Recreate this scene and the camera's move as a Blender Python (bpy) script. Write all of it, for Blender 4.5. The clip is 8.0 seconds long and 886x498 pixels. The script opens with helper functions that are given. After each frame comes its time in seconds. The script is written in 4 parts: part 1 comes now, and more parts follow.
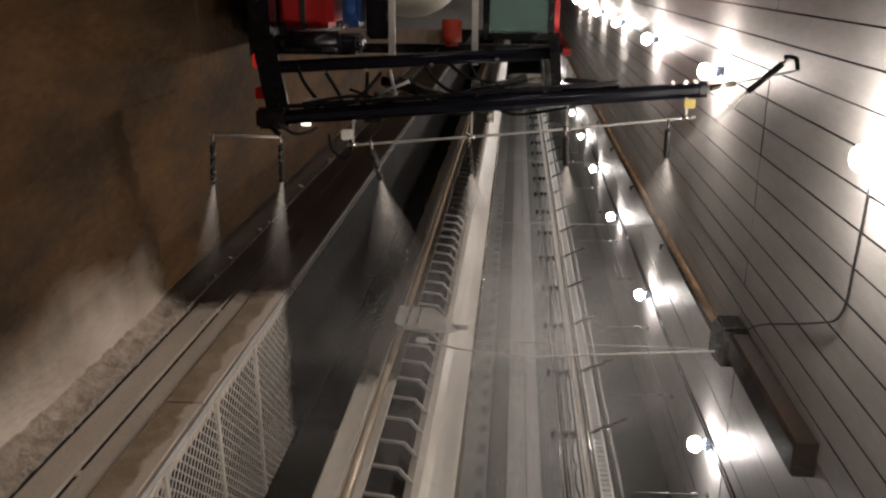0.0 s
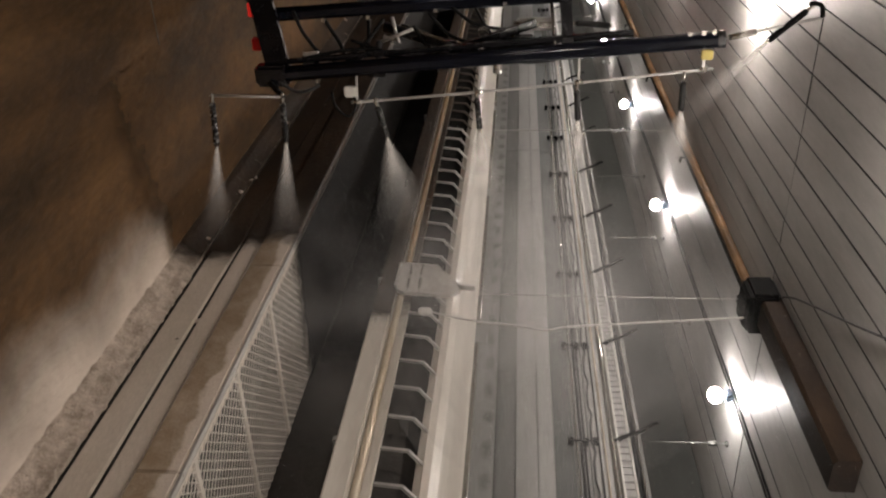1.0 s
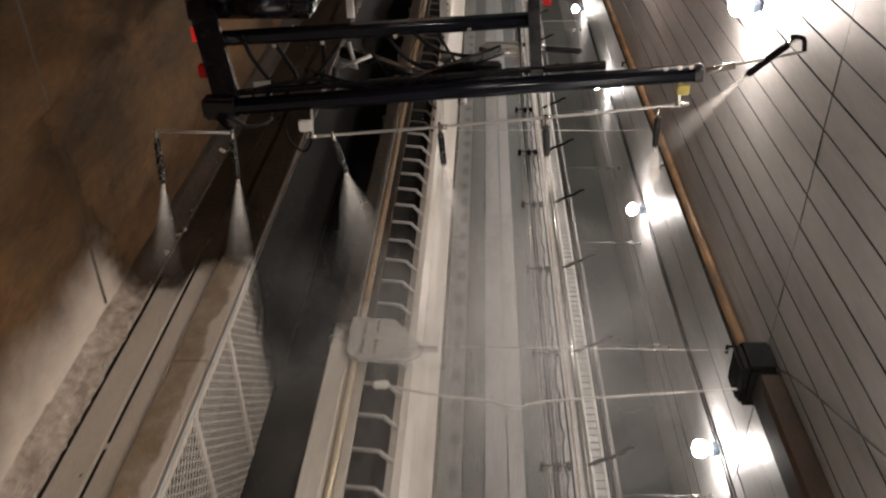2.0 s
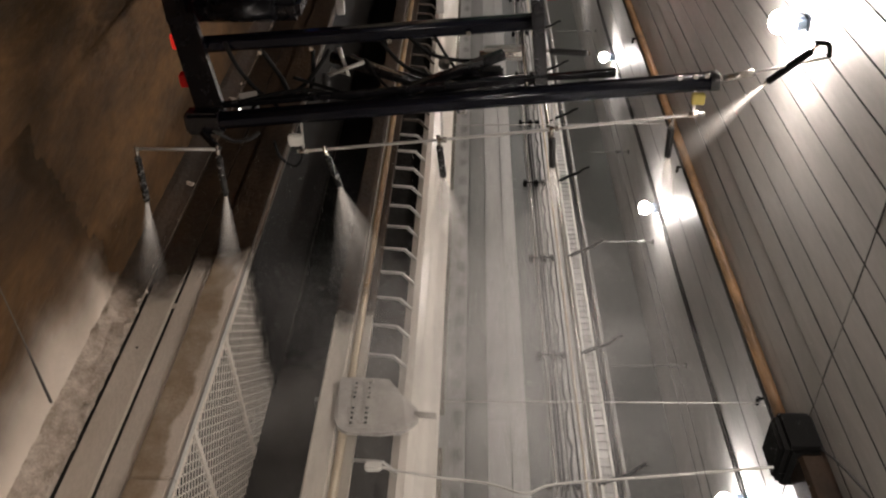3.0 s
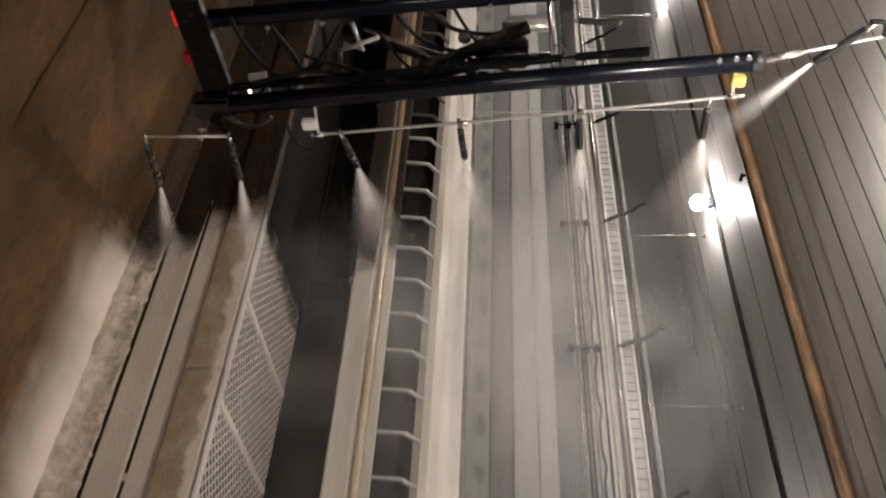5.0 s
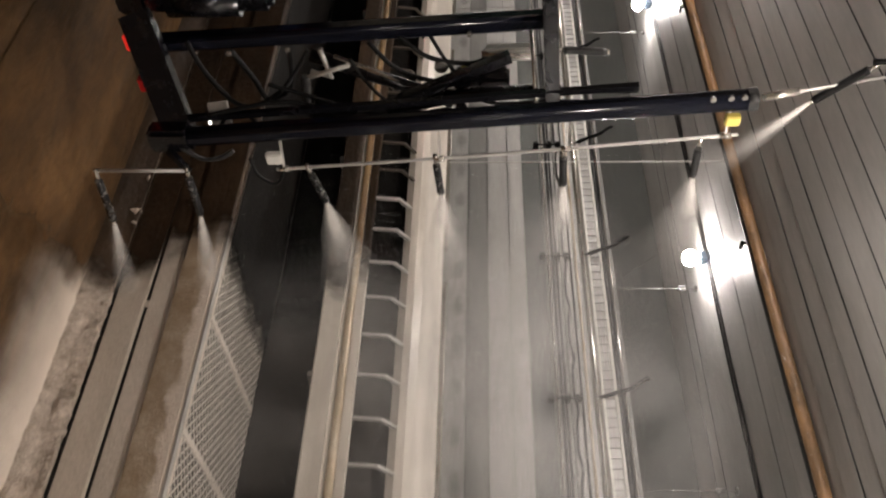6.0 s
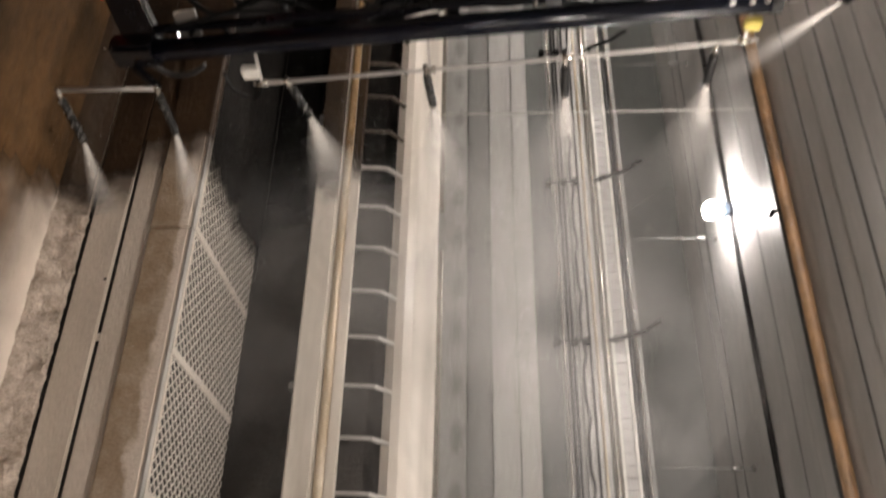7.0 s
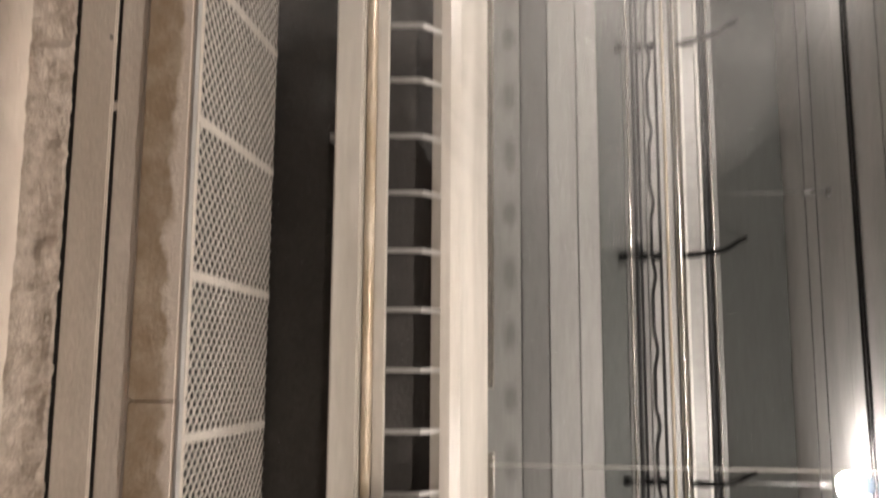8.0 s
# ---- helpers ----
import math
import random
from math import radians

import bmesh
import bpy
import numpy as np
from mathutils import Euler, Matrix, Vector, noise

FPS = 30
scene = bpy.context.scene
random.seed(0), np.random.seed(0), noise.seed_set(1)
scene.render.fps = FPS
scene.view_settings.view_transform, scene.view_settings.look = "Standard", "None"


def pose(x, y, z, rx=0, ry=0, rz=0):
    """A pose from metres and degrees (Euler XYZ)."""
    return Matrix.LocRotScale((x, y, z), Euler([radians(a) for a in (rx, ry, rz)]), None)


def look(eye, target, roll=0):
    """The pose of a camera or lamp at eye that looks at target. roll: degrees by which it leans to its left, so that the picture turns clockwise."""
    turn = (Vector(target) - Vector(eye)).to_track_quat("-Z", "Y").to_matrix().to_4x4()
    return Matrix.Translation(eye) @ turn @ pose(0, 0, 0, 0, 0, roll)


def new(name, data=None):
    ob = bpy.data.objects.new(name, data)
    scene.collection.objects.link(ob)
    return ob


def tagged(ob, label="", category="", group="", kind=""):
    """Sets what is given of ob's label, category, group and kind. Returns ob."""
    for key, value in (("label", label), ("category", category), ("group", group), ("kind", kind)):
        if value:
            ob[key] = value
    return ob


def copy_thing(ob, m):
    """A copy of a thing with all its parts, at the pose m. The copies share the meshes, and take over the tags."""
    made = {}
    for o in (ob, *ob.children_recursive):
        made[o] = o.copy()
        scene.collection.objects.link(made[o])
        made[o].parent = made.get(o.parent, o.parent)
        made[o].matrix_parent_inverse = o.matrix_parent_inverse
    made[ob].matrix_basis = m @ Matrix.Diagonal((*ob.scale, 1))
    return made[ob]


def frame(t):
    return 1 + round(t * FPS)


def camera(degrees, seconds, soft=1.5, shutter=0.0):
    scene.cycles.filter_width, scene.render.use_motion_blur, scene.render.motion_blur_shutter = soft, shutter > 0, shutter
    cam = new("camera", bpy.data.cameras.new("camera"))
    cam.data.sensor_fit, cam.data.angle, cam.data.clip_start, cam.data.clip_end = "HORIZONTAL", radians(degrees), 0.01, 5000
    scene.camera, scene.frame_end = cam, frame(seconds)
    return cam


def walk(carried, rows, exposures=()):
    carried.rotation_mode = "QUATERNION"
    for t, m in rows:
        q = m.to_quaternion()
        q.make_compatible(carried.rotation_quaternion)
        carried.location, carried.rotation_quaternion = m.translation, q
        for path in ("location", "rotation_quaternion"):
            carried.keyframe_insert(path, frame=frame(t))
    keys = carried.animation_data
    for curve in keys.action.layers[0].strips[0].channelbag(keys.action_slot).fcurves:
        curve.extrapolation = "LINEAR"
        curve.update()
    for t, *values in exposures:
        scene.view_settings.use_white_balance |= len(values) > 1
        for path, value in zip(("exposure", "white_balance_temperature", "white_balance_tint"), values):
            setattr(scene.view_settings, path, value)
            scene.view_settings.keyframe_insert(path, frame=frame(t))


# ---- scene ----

cam = camera(55.49, 8.0, soft=2.2, shutter=0.5)
PATH = [
    (0, look((-0.482, -9.340, 2.231), (0.149, -7.449, 2.069), 91.52)),
    (0.5, look((-0.772, -8.838, 2.193), (0.012, -7.006, 2.024), 90.65)),
    (1, look((-1.088, -8.359, 2.182), (-0.114, -6.620, 2.015), 90.93)),
    (1.5, look((-1.255, -7.922, 2.167), (-0.210, -6.223, 2.031), 90.06)),
    (2, look((-1.435, -7.256, 2.182), (-0.333, -5.589, 2.092), 90.52)),
    (3.5, look((-1.777, -5.789, 2.148), (-0.460, -4.287, 2.043), 89.38)),
    (4, look((-1.931, -5.307, 2.154), (-0.516, -3.899, 2.026), 89.46)),
    (4.5, look((-1.988, -4.823, 2.185), (-0.528, -3.467, 2.025), 89.86)),
    (6, look((-2.009, -3.330, 2.155), (-0.475, -2.050, 2.066), 90.03)),
    (6.5, look((-2.002, -2.773, 2.192), (-0.414, -1.558, 2.128), 91.29)),
    (7, look((-1.961, -2.305, 2.199), (-0.235, -1.300, 2.096), 89.45)),
    (7.5, look((-1.807, -1.985, 2.182), (0.062, -1.294, 2.010), 89.61)),
    (8, look((-1.693, -1.795, 2.158), (0.274, -1.512, 1.931), 89.41)),
]
walk(cam, PATH, [(0, -0.52), (1, -0.17), (2, -0.04), (3.5, 0.10), (6.0, 0.24), (6.5, 0.22), (7, 0.54), (7.5, 0.66), (8, 0.68)])
scene.cycles.transparent_max_bounces = 128

# ---- light: a closed tunnel, lit by its own ceiling lamps, an added unseen row and the work lamps of the washer ----
world = bpy.data.worlds.new("world")
scene.world = world
world.use_nodes = True
world.node_tree.nodes["Background"].inputs[0].default_value = (0.5, 0.55, 0.6, 1)
world.node_tree.nodes["Background"].inputs[1].default_value = 0.0
Y0, Y1 = -26.0, 64.0
CEIL = 4.10


# ---- materials ----
def mat(name, color, rough=0.6, metal=0.0, var=0.25, scale=4.0, fine=60.0, bump=0.15, stretch=(1, 1, 1), second=None, gloss_var=0.15,
        per_piece=0.0, amount=0.5):
    m = bpy.data.materials.new(name)
    m.use_nodes = True
    nt = m.node_tree
    n, l = nt.nodes, nt.links
    b = n["Principled BSDF"]
    tc = n.new("ShaderNodeTexCoord")
    mp = n.new("ShaderNodeMapping")
    mp.inputs["Scale"].default_value = stretch
    l.new(tc.outputs["Object"], mp.inputs[0])
    big = n.new("ShaderNodeTexNoise")
    big.inputs["Scale"].default_value = scale
    big.inputs["Detail"].default_value = 8
    big.inputs["Roughness"].default_value = 0.65
    small = n.new("ShaderNodeTexNoise")
    small.inputs["Scale"].default_value = fine
    small.inputs["Detail"].default_value = 5
    l.new(mp.outputs[0], big.inputs[0])
    l.new(mp.outputs[0], small.inputs[0])
    ramp = n.new("ShaderNodeValToRGB")
    c2 = second or tuple(c * (1 - var) for c in color)
    ramp.color_ramp.elements[0].position = 0.62 - amount * 0.45
    ramp.color_ramp.elements[1].position = 0.85 - amount * 0.3
    ramp.color_ramp.elements[0].color = (*c2, 1)
    ramp.color_ramp.elements[1].color = (*color, 1)
    l.new(big.outputs[0], ramp.inputs[0])
    mix = n.new("ShaderNodeMixRGB")
    mix.blend_type = "MULTIPLY"
    mix.inputs[0].default_value = 0.6
    r2 = n.new("ShaderNodeValToRGB")
    r2.color_ramp.elements[0].position, r2.color_ramp.elements[1].position = 0.3, 0.7
    v = 1 - var
    r2.color_ramp.elements[0].color, r2.color_ramp.elements[1].color = (v, v, v, 1), (1, 1, 1, 1)
    l.new(small.outputs[0], r2.inputs[0])
    l.new(ramp.outputs[0], mix.inputs[1])
    l.new(r2.outputs[0], mix.inputs[2])
    out = mix.outputs[0]
    if per_piece:
        info = n.new("ShaderNodeObjectInfo")
        mr = n.new("ShaderNodeMapRange")
        mr.inputs[3].default_value, mr.inputs[4].default_value = 1 - per_piece, 1.0
        l.new(info.outputs["Random"], mr.inputs[0])
        mm = n.new("ShaderNodeMixRGB")
        mm.blend_type = "MULTIPLY"
        mm.inputs[0].default_value = 1
        l.new(out, mm.inputs[1])
        l.new(mr.outputs[0], mm.inputs[2])
        out = mm.outputs[0]
    l.new(out, b.inputs["Base Color"])
    mrr = n.new("ShaderNodeMapRange")
    mrr.inputs[3].default_value, mrr.inputs[4].default_value = max(0.03, rough - gloss_var), min(1, rough + gloss_var)
    l.new(big.outputs[0], mrr.inputs[0])
    l.new(mrr.outputs[0], b.inputs["Roughness"])
    b.inputs["Metallic"].default_value = metal
    if bump:
        bp = n.new("ShaderNodeBump")
        bp.inputs["Strength"].default_value = bump
        bp.inputs["Distance"].default_value = 0.02
        add = n.new("ShaderNodeMath")
        l.new(big.outputs[0], add.inputs[0])
        l.new(small.outputs[0], add.inputs[1])
        l.new(add.outputs[0], bp.inputs["Height"])
        l.new(bp.outputs[0], b.inputs["Normal"])
    return m


def glow(name, color, strength):
    m = bpy.data.materials.new(name)
    m.use_nodes = True
    b = m.node_tree.nodes["Principled BSDF"]
    b.inputs["Base Color"].default_value = (*color, 1)
    b.inputs["Emission Color"].default_value = (*color, 1)
    b.inputs["Emission Strength"].default_value = strength
    return m


def spray_material(name, dense, length, tint=(0.95, 0.93, 0.9)):
    """Fine water drops: partly clear, thinning out along local z."""
    m = bpy.data.materials.new(name)
    m.use_nodes = True
    n, l = m.node_tree.nodes, m.node_tree.links
    n.clear()
    out = n.new("ShaderNodeOutputMaterial")
    mix = n.new("ShaderNodeMixShader")
    clear = n.new("ShaderNodeBsdfTransparent")
    both = n.new("ShaderNodeMixShader")
    dif = n.new("ShaderNodeBsdfDiffuse")
    tr = n.new("ShaderNodeBsdfTranslucent")
    dif.inputs[0].default_value = (*tint, 1)
    tr.inputs[0].default_value = (*tint, 1)
    l.new(dif.outputs[0], both.inputs[1])
    l.new(tr.outputs[0], both.inputs[2])
    tc = n.new("ShaderNodeTexCoord")
    sep = n.new("ShaderNodeSeparateXYZ")
    l.new(tc.outputs["Object"], sep.inputs[0])
    fall = n.new("ShaderNodeMapRange")
    fall.interpolation_type = "SMOOTHSTEP"
    fall.inputs[1].default_value, fall.inputs[2].default_value = 0.0, length
    fall.inputs[3].default_value, fall.inputs[4].default_value = 1.0, 0.0
    l.new(sep.outputs[2], fall.inputs[0])
    pw = n.new("ShaderNodeMath")
    pw.operation = "POWER"
    pw.inputs[1].default_value = 2.6
    l.new(fall.outputs[0], pw.inputs[0])
    no = n.new("ShaderNodeTexNoise")
    no.inputs["Scale"].default_value = 9
    no.inputs["Detail"].default_value = 6
    mp = n.new("ShaderNodeMapping")
    mp.inputs["Scale"].default_value = (1, 1, 0.25)
    l.new(tc.outputs["Object"], mp.inputs[0])
    l.new(mp.outputs[0], no.inputs[0])
    nr = n.new("ShaderNodeMapRange")
    nr.inputs[1].default_value, nr.inputs[2].default_value = 0.3, 0.75
    nr.inputs[3].default_value, nr.inputs[4].default_value = 0.35, 1.0
    l.new(no.outputs[0], nr.inputs[0])
    a = n.new("ShaderNodeMath")
    a.operation = "MULTIPLY"
    l.new(pw.outputs[0], a.inputs[0])
    l.new(nr.outputs[0], a.inputs[1])
    a2 = n.new("ShaderNodeMath")
    a2.operation = "MULTIPLY"
    a2.inputs[1].default_value = dense
    l.new(a.outputs[0], a2.inputs[0])
    l.new(a2.outputs[0], mix.inputs[0])
    l.new(clear.outputs[0], mix.inputs[1])
    l.new(both.outputs[0], mix.inputs[2])
    l.new(mix.outputs[0], out.inputs[0])
    return m


def drop_material(name):
    m = bpy.data.materials.new(name)
    m.use_nodes = True
    n, l = m.node_tree.nodes, m.node_tree.links
    n.clear()
    out = n.new("ShaderNodeOutputMaterial")
    both = n.new("ShaderNodeMixShader")
    dif = n.new("ShaderNodeBsdfDiffuse")
    tr = n.new("ShaderNodeBsdfTranslucent")
    dif.inputs[0].default_value = tr.inputs[0].default_value = (0.95, 0.94, 0.92, 1)
    l.new(dif.outputs[0], both.inputs[1])
    l.new(tr.outputs[0], both.inputs[2])
    l.new(both.outputs[0], out.inputs[0])
    return m


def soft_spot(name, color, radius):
    """A dark spot that thins out towards its rim, for a reflection painted as colour."""
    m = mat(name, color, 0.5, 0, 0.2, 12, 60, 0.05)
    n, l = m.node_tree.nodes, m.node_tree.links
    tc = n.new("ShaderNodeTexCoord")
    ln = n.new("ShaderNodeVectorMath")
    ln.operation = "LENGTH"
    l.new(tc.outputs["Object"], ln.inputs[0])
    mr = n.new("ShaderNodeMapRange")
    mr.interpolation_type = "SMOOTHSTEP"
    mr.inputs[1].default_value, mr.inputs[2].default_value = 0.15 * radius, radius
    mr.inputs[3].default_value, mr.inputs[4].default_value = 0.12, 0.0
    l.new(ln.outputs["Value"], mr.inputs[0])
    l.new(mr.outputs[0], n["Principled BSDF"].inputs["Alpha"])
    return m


M_ROAD = mat("muddy_road", (0.135, 0.070, 0.0255), 0.8, 0, 0.45, 1.5, 26, 0.6, (1, 0.4, 1), (0.034, 0.019, 0.008), 0.12, amount=0.55)
M_CONC = mat("washed_concrete", (0.72, 0.64, 0.56), 0.5, 0, 0.16, 2.5, 70, 0.2, (1, 0.4, 1), (0.58, 0.51, 0.43), per_piece=0.06)
M_RUBBLE = mat("rough_concrete", (0.74, 0.645, 0.55), 0.85, 0, 0.35, 14, 90, 0.9, (1, 1, 1), (0.40, 0.32, 0.25), amount=0.65)
M_BROWN_CONC = mat("stained_concrete", (0.54, 0.445, 0.34), 0.65, 0, 0.25, 5, 60, 0.3, (1, 1, 1), (0.34, 0.25, 0.165), per_piece=0.06)
M_DARK_CONC = mat("dark_concrete_and_tray_shade", (0.075, 0.068, 0.062), 0.55, 0, 0.35, 2.0, 50, 0.25)
M_GALV = mat("galvanised_steel", (0.62, 0.6, 0.57), 0.45, 0.55, 0.2, 5, 90, 0.08)
M_GRATE = mat("galvanised_grating", (0.8, 0.74, 0.66), 0.5, 0.1, 0.2, 8, 90, 0.05)
M_WHITE = mat("white_coated_steel", (0.8, 0.75, 0.68), 0.38, 0.0, 0.14, 2.0, 40, 0.06, (1, 0.15, 1), (0.5, 0.46, 0.4))
M_CEIL = mat("ceiling_sheet", (0.57, 0.56, 0.545), 0.50, 0.12, 0.16, 1.6, 30, 0.12, (1, 0.25, 1), (0.37, 0.365, 0.355), 0.1)
M_PANEL = mat("wall_sheet", (0.44, 0.432, 0.415), 0.42, 0.2, 0.2, 1.5, 40, 0.08, (1, 0.12, 1), (0.32, 0.312, 0.296), per_piece=0.12)
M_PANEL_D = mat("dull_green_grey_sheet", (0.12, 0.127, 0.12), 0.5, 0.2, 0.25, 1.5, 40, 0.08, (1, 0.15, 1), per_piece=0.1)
M_STEEL = mat("polished_conduit", (0.75, 0.71, 0.64), 0.2, 0.9, 0.1, 5, 60, 0.03, gloss_var=0.06)
M_BRASS = mat("yellowed_pipe", (0.80, 0.72, 0.60), 0.3, 0.3, 0.2, 3, 40, 0.04, (1, 0.4, 1), (0.5, 0.40, 0.27), gloss_var=0.1)
M_RUST = mat("brown_pipe", (0.38, 0.215, 0.10), 0.45, 0.1, 0.35, 4, 60, 0.15, (1, 0.5, 1), (0.13, 0.08, 0.042))
M_DULL = mat("dull_black_plastic", (0.006, 0.006, 0.006), 0.8, 0, 0.2, 10, 80, 0.05)
M_BOOM = mat("navy_black_gloss_paint", (0.005, 0.006, 0.011), 0.2, 0.0, 0.2, 6, 80, 0.015, gloss_var=0.05)
M_BLACK = mat("black_paint", (0.006, 0.006, 0.008), 0.26, 0.1, 0.3, 6, 80, 0.05)
M_HOSE = mat("dull_black_hose", (0.008, 0.008, 0.008), 0.65, 0, 0.3, 20, 120, 0.1)
M_RUBBER = mat("black_rubber", (0.018, 0.018, 0.018), 0.5, 0, 0.3, 20, 120, 0.1)
M_GREY = mat("grey_cover_steel", (0.55, 0.52, 0.48), 0.5, 0.1, 0.3, 6, 50, 0.15)
M_RED = mat("red_plastic", (0.42, 0.012, 0.012), 0.4, 0, 0.2, 5, 60, 0.05)
M_REDPAINT = mat("red_paint", (0.5, 0.02, 0.02), 0.25, 0, 0.15, 4, 50, 0.02)
M_TAIL = mat("red_lamp_glass", (0.6, 0.01, 0.01), 0.2, 0, 0.1, 4, 50, 0.02)
M_BLUE = mat("blue_plastic", (0.03, 0.1, 0.35), 0.4, 0, 0.2, 5, 60, 0.05)
M_ORANGE = mat("orange_plastic", (0.55, 0.05, 0.02), 0.4, 0, 0.2, 8, 60, 0.05)
M_CREAM = mat("cream_plastic_tank", (0.5, 0.46, 0.38), 0.45, 0, 0.2, 3, 50, 0.05)
M_YELLOW = mat("yellow_block", (0.6, 0.5, 0.12), 0.5, 0, 0.2, 8, 60, 0.05)
M_PALE = mat("pale_plastic", (0.75, 0.73, 0.68), 0.45, 0, 0.1, 6, 60, 0.03)
M_CABLE = mat("white_cable", (0.6, 0.58, 0.54), 0.5, 0, 0.15, 6, 60, 0.03)
M_BLUEGREY = mat("blue_grey_housing", (0.12, 0.16, 0.22), 0.4, 0.2, 0.2, 8, 60, 0.05)
M_BEAM = mat("dark_brown_paint", (0.05, 0.03, 0.017), 0.5, 0.1, 0.35, 4, 60, 0.15, (1, 0.5, 1), (0.02, 0.013, 0.009))
# black colour holds the shade under the grating, in slots and in holes
M_PIT_SHADE = mat("black_pit_shade", (0.015, 0.014, 0.013), 0.7, 0, 0.3, 3, 50, 0.2)
# this grey includes the shade that the tray throws on the recess wall
M_RECESS = mat("shaded_grey_concrete", (0.12, 0.11, 0.10), 0.6, 0, 0.3, 2.0, 50, 0.25)
M_PANEL_M = mat("grey_sheet", (0.24, 0.236, 0.225), 0.45, 0.2, 0.2, 1.5, 40, 0.08, (1, 0.12, 1), per_piece=0.1)
M_PANEL_C = mat("grey_green_sheet", (0.14, 0.145, 0.137), 0.45, 0.15, 0.2, 1.5, 40, 0.08, (1, 0.12, 1), per_piece=0.06)
M_REFLECTION = soft_spot("painted_reflection", (0.10, 0.115, 0.105), 1.0)
# pale specks put the glints of wet rubber into the colour
M_WETGRIP = mat("wet_rubber_glints", (0.35, 0.34, 0.32), 0.25, 0, 0.4, 42, 120, 0.3, (1, 1, 1), (0.012, 0.012, 0.012), amount=0.2)
M_DIRTY = mat("dirt_caked_steel", (0.06, 0.045, 0.032), 0.8, 0, 0.35, 12, 80, 0.2)
M_ROD = mat("dull_rod_steel", (0.2, 0.195, 0.185), 0.5, 0.3, 0.2, 8, 60, 0.03)
M_LAMP = glow("lamp_glass", (1.0, 0.925, 0.87), 285)
M_ROAD_LAMP = glow("warm_lamp_glass", (1.0, 0.885, 0.80), 660)
M_WORK = glow("work_lamp_glass", (1.0, 0.95, 0.88), 5)
M_BRAKE = glow("brake_lamp", (1.0, 0.03, 0.02), 0.28)
M_SPRAY = spray_material("water_spray", 0.12, 1.0)
M_SPRAY_THIN = spray_material("thin_water_spray", 0.06, 1.1)
M_CORE = spray_material("dense_water_spray", 0.30, 0.45)
M_DROPS = drop_material("water_drops")


def mud_material(name, color, second, like_road=False):
    """Dirt whose pattern stays with the place, not with the film's edge."""
    m = mat(name, color, 0.8, 0, 0.45, 1.5, 26, 0.6, (1, 0.4, 1), second, 0.12, amount=0.55) if like_road else mat(name, color, 0.6, 0, 0.4, 2.2, 40, 0.4, (1, 0.5, 1), second)
    n, l = m.node_tree.nodes, m.node_tree.links
    geo = n.new("ShaderNodeNewGeometry")
    mp = [x for x in n if x.type == "MAPPING"][0]
    l.new(geo.outputs["Position"], mp.inputs[0])
    # thins out at its rear edge
    b = n["Principled BSDF"]
    tc = n.new("ShaderNodeTexCoord")
    sep = n.new("ShaderNodeSeparateXYZ")
    l.new(tc.outputs["Object"], sep.inputs[0])
    no = n.new("ShaderNodeTexNoise")
    no.inputs["Scale"].default_value = 7
    no.inputs["Detail"].default_value = 6
    l.new(geo.outputs["Position"], no.inputs[0])
    add = n.new("ShaderNodeMath")
    add.operation = "MULTIPLY_ADD"
    add.inputs[1].default_value = 0.35
    l.new(no.outputs[0], add.inputs[0])
    l.new(sep.outputs[1], add.inputs[2])
    mr = n.new("ShaderNodeMapRange")
    mr.interpolation_type = "SMOOTHSTEP"
    mr.inputs[1].default_value, mr.inputs[2].default_value = 0.06, 0.40
    l.new(add.outputs[0], mr.inputs[0])
    l.new(mr.outputs[0], b.inputs["Alpha"])
    return m


M_MUD = mud_material("brown_road_dirt", (0.055, 0.031, 0.015), (0.018, 0.011, 0.006))
M_ROADMUD = mud_material("road_mud", (0.135, 0.070, 0.0255), (0.034, 0.019, 0.008), True)
M_OCHRE = mud_material("ochre_dirt_film", (0.34, 0.22, 0.09), (0.17, 0.10, 0.045))
# dirt on the grating; in slots and recesses it also paints shade
M_DIRT_SHADE = mud_material("dark_dirt_and_shade", (0.018, 0.0165, 0.015), (0.008, 0.0075, 0.007))


def floor_material():
    """The road's mud, washed paler in an uneven strip at the foot of the walkway."""
    m = M_ROAD
    n, l = m.node_tree.nodes, m.node_tree.links
    b = n["Principled BSDF"]
    b.inputs["Specular IOR Level"].default_value = 0.18
    src = b.inputs["Base Color"].links[0].from_socket
    tc = n.new("ShaderNodeTexCoord")
    sep = n.new("ShaderNodeSeparateXYZ")
    l.new(tc.outputs["Object"], sep.inputs[0])
    no = n.new("ShaderNodeTexNoise")
    no.inputs["Scale"].default_value = 1.6
    no.inputs["Detail"].default_value = 7
    l.new(tc.outputs["Object"], no.inputs[0])
    add = n.new("ShaderNodeMath")
    add.operation = "MULTIPLY_ADD"
    add.inputs[1].default_value = 0.55
    l.new(no.outputs[0], add.inputs[0])
    l.new(sep.outputs[0], add.inputs[2])
    mr = n.new("ShaderNodeMapRange")
    mr.interpolation_type = "SMOOTHSTEP"
    mr.inputs[1].default_value, mr.inputs[2].default_value = 1.28, 1.90
    l.new(add.outputs[0], mr.inputs[0])
    mx = n.new("ShaderNodeMixRGB")
    mx.inputs[2].default_value = (0.72, 0.635, 0.55, 1)
    l.new(mr.outputs[0], mx.inputs[0])
    l.new(src, mx.inputs[1])
    l.new(mx.outputs[0], b.inputs["Base Color"])


floor_material()


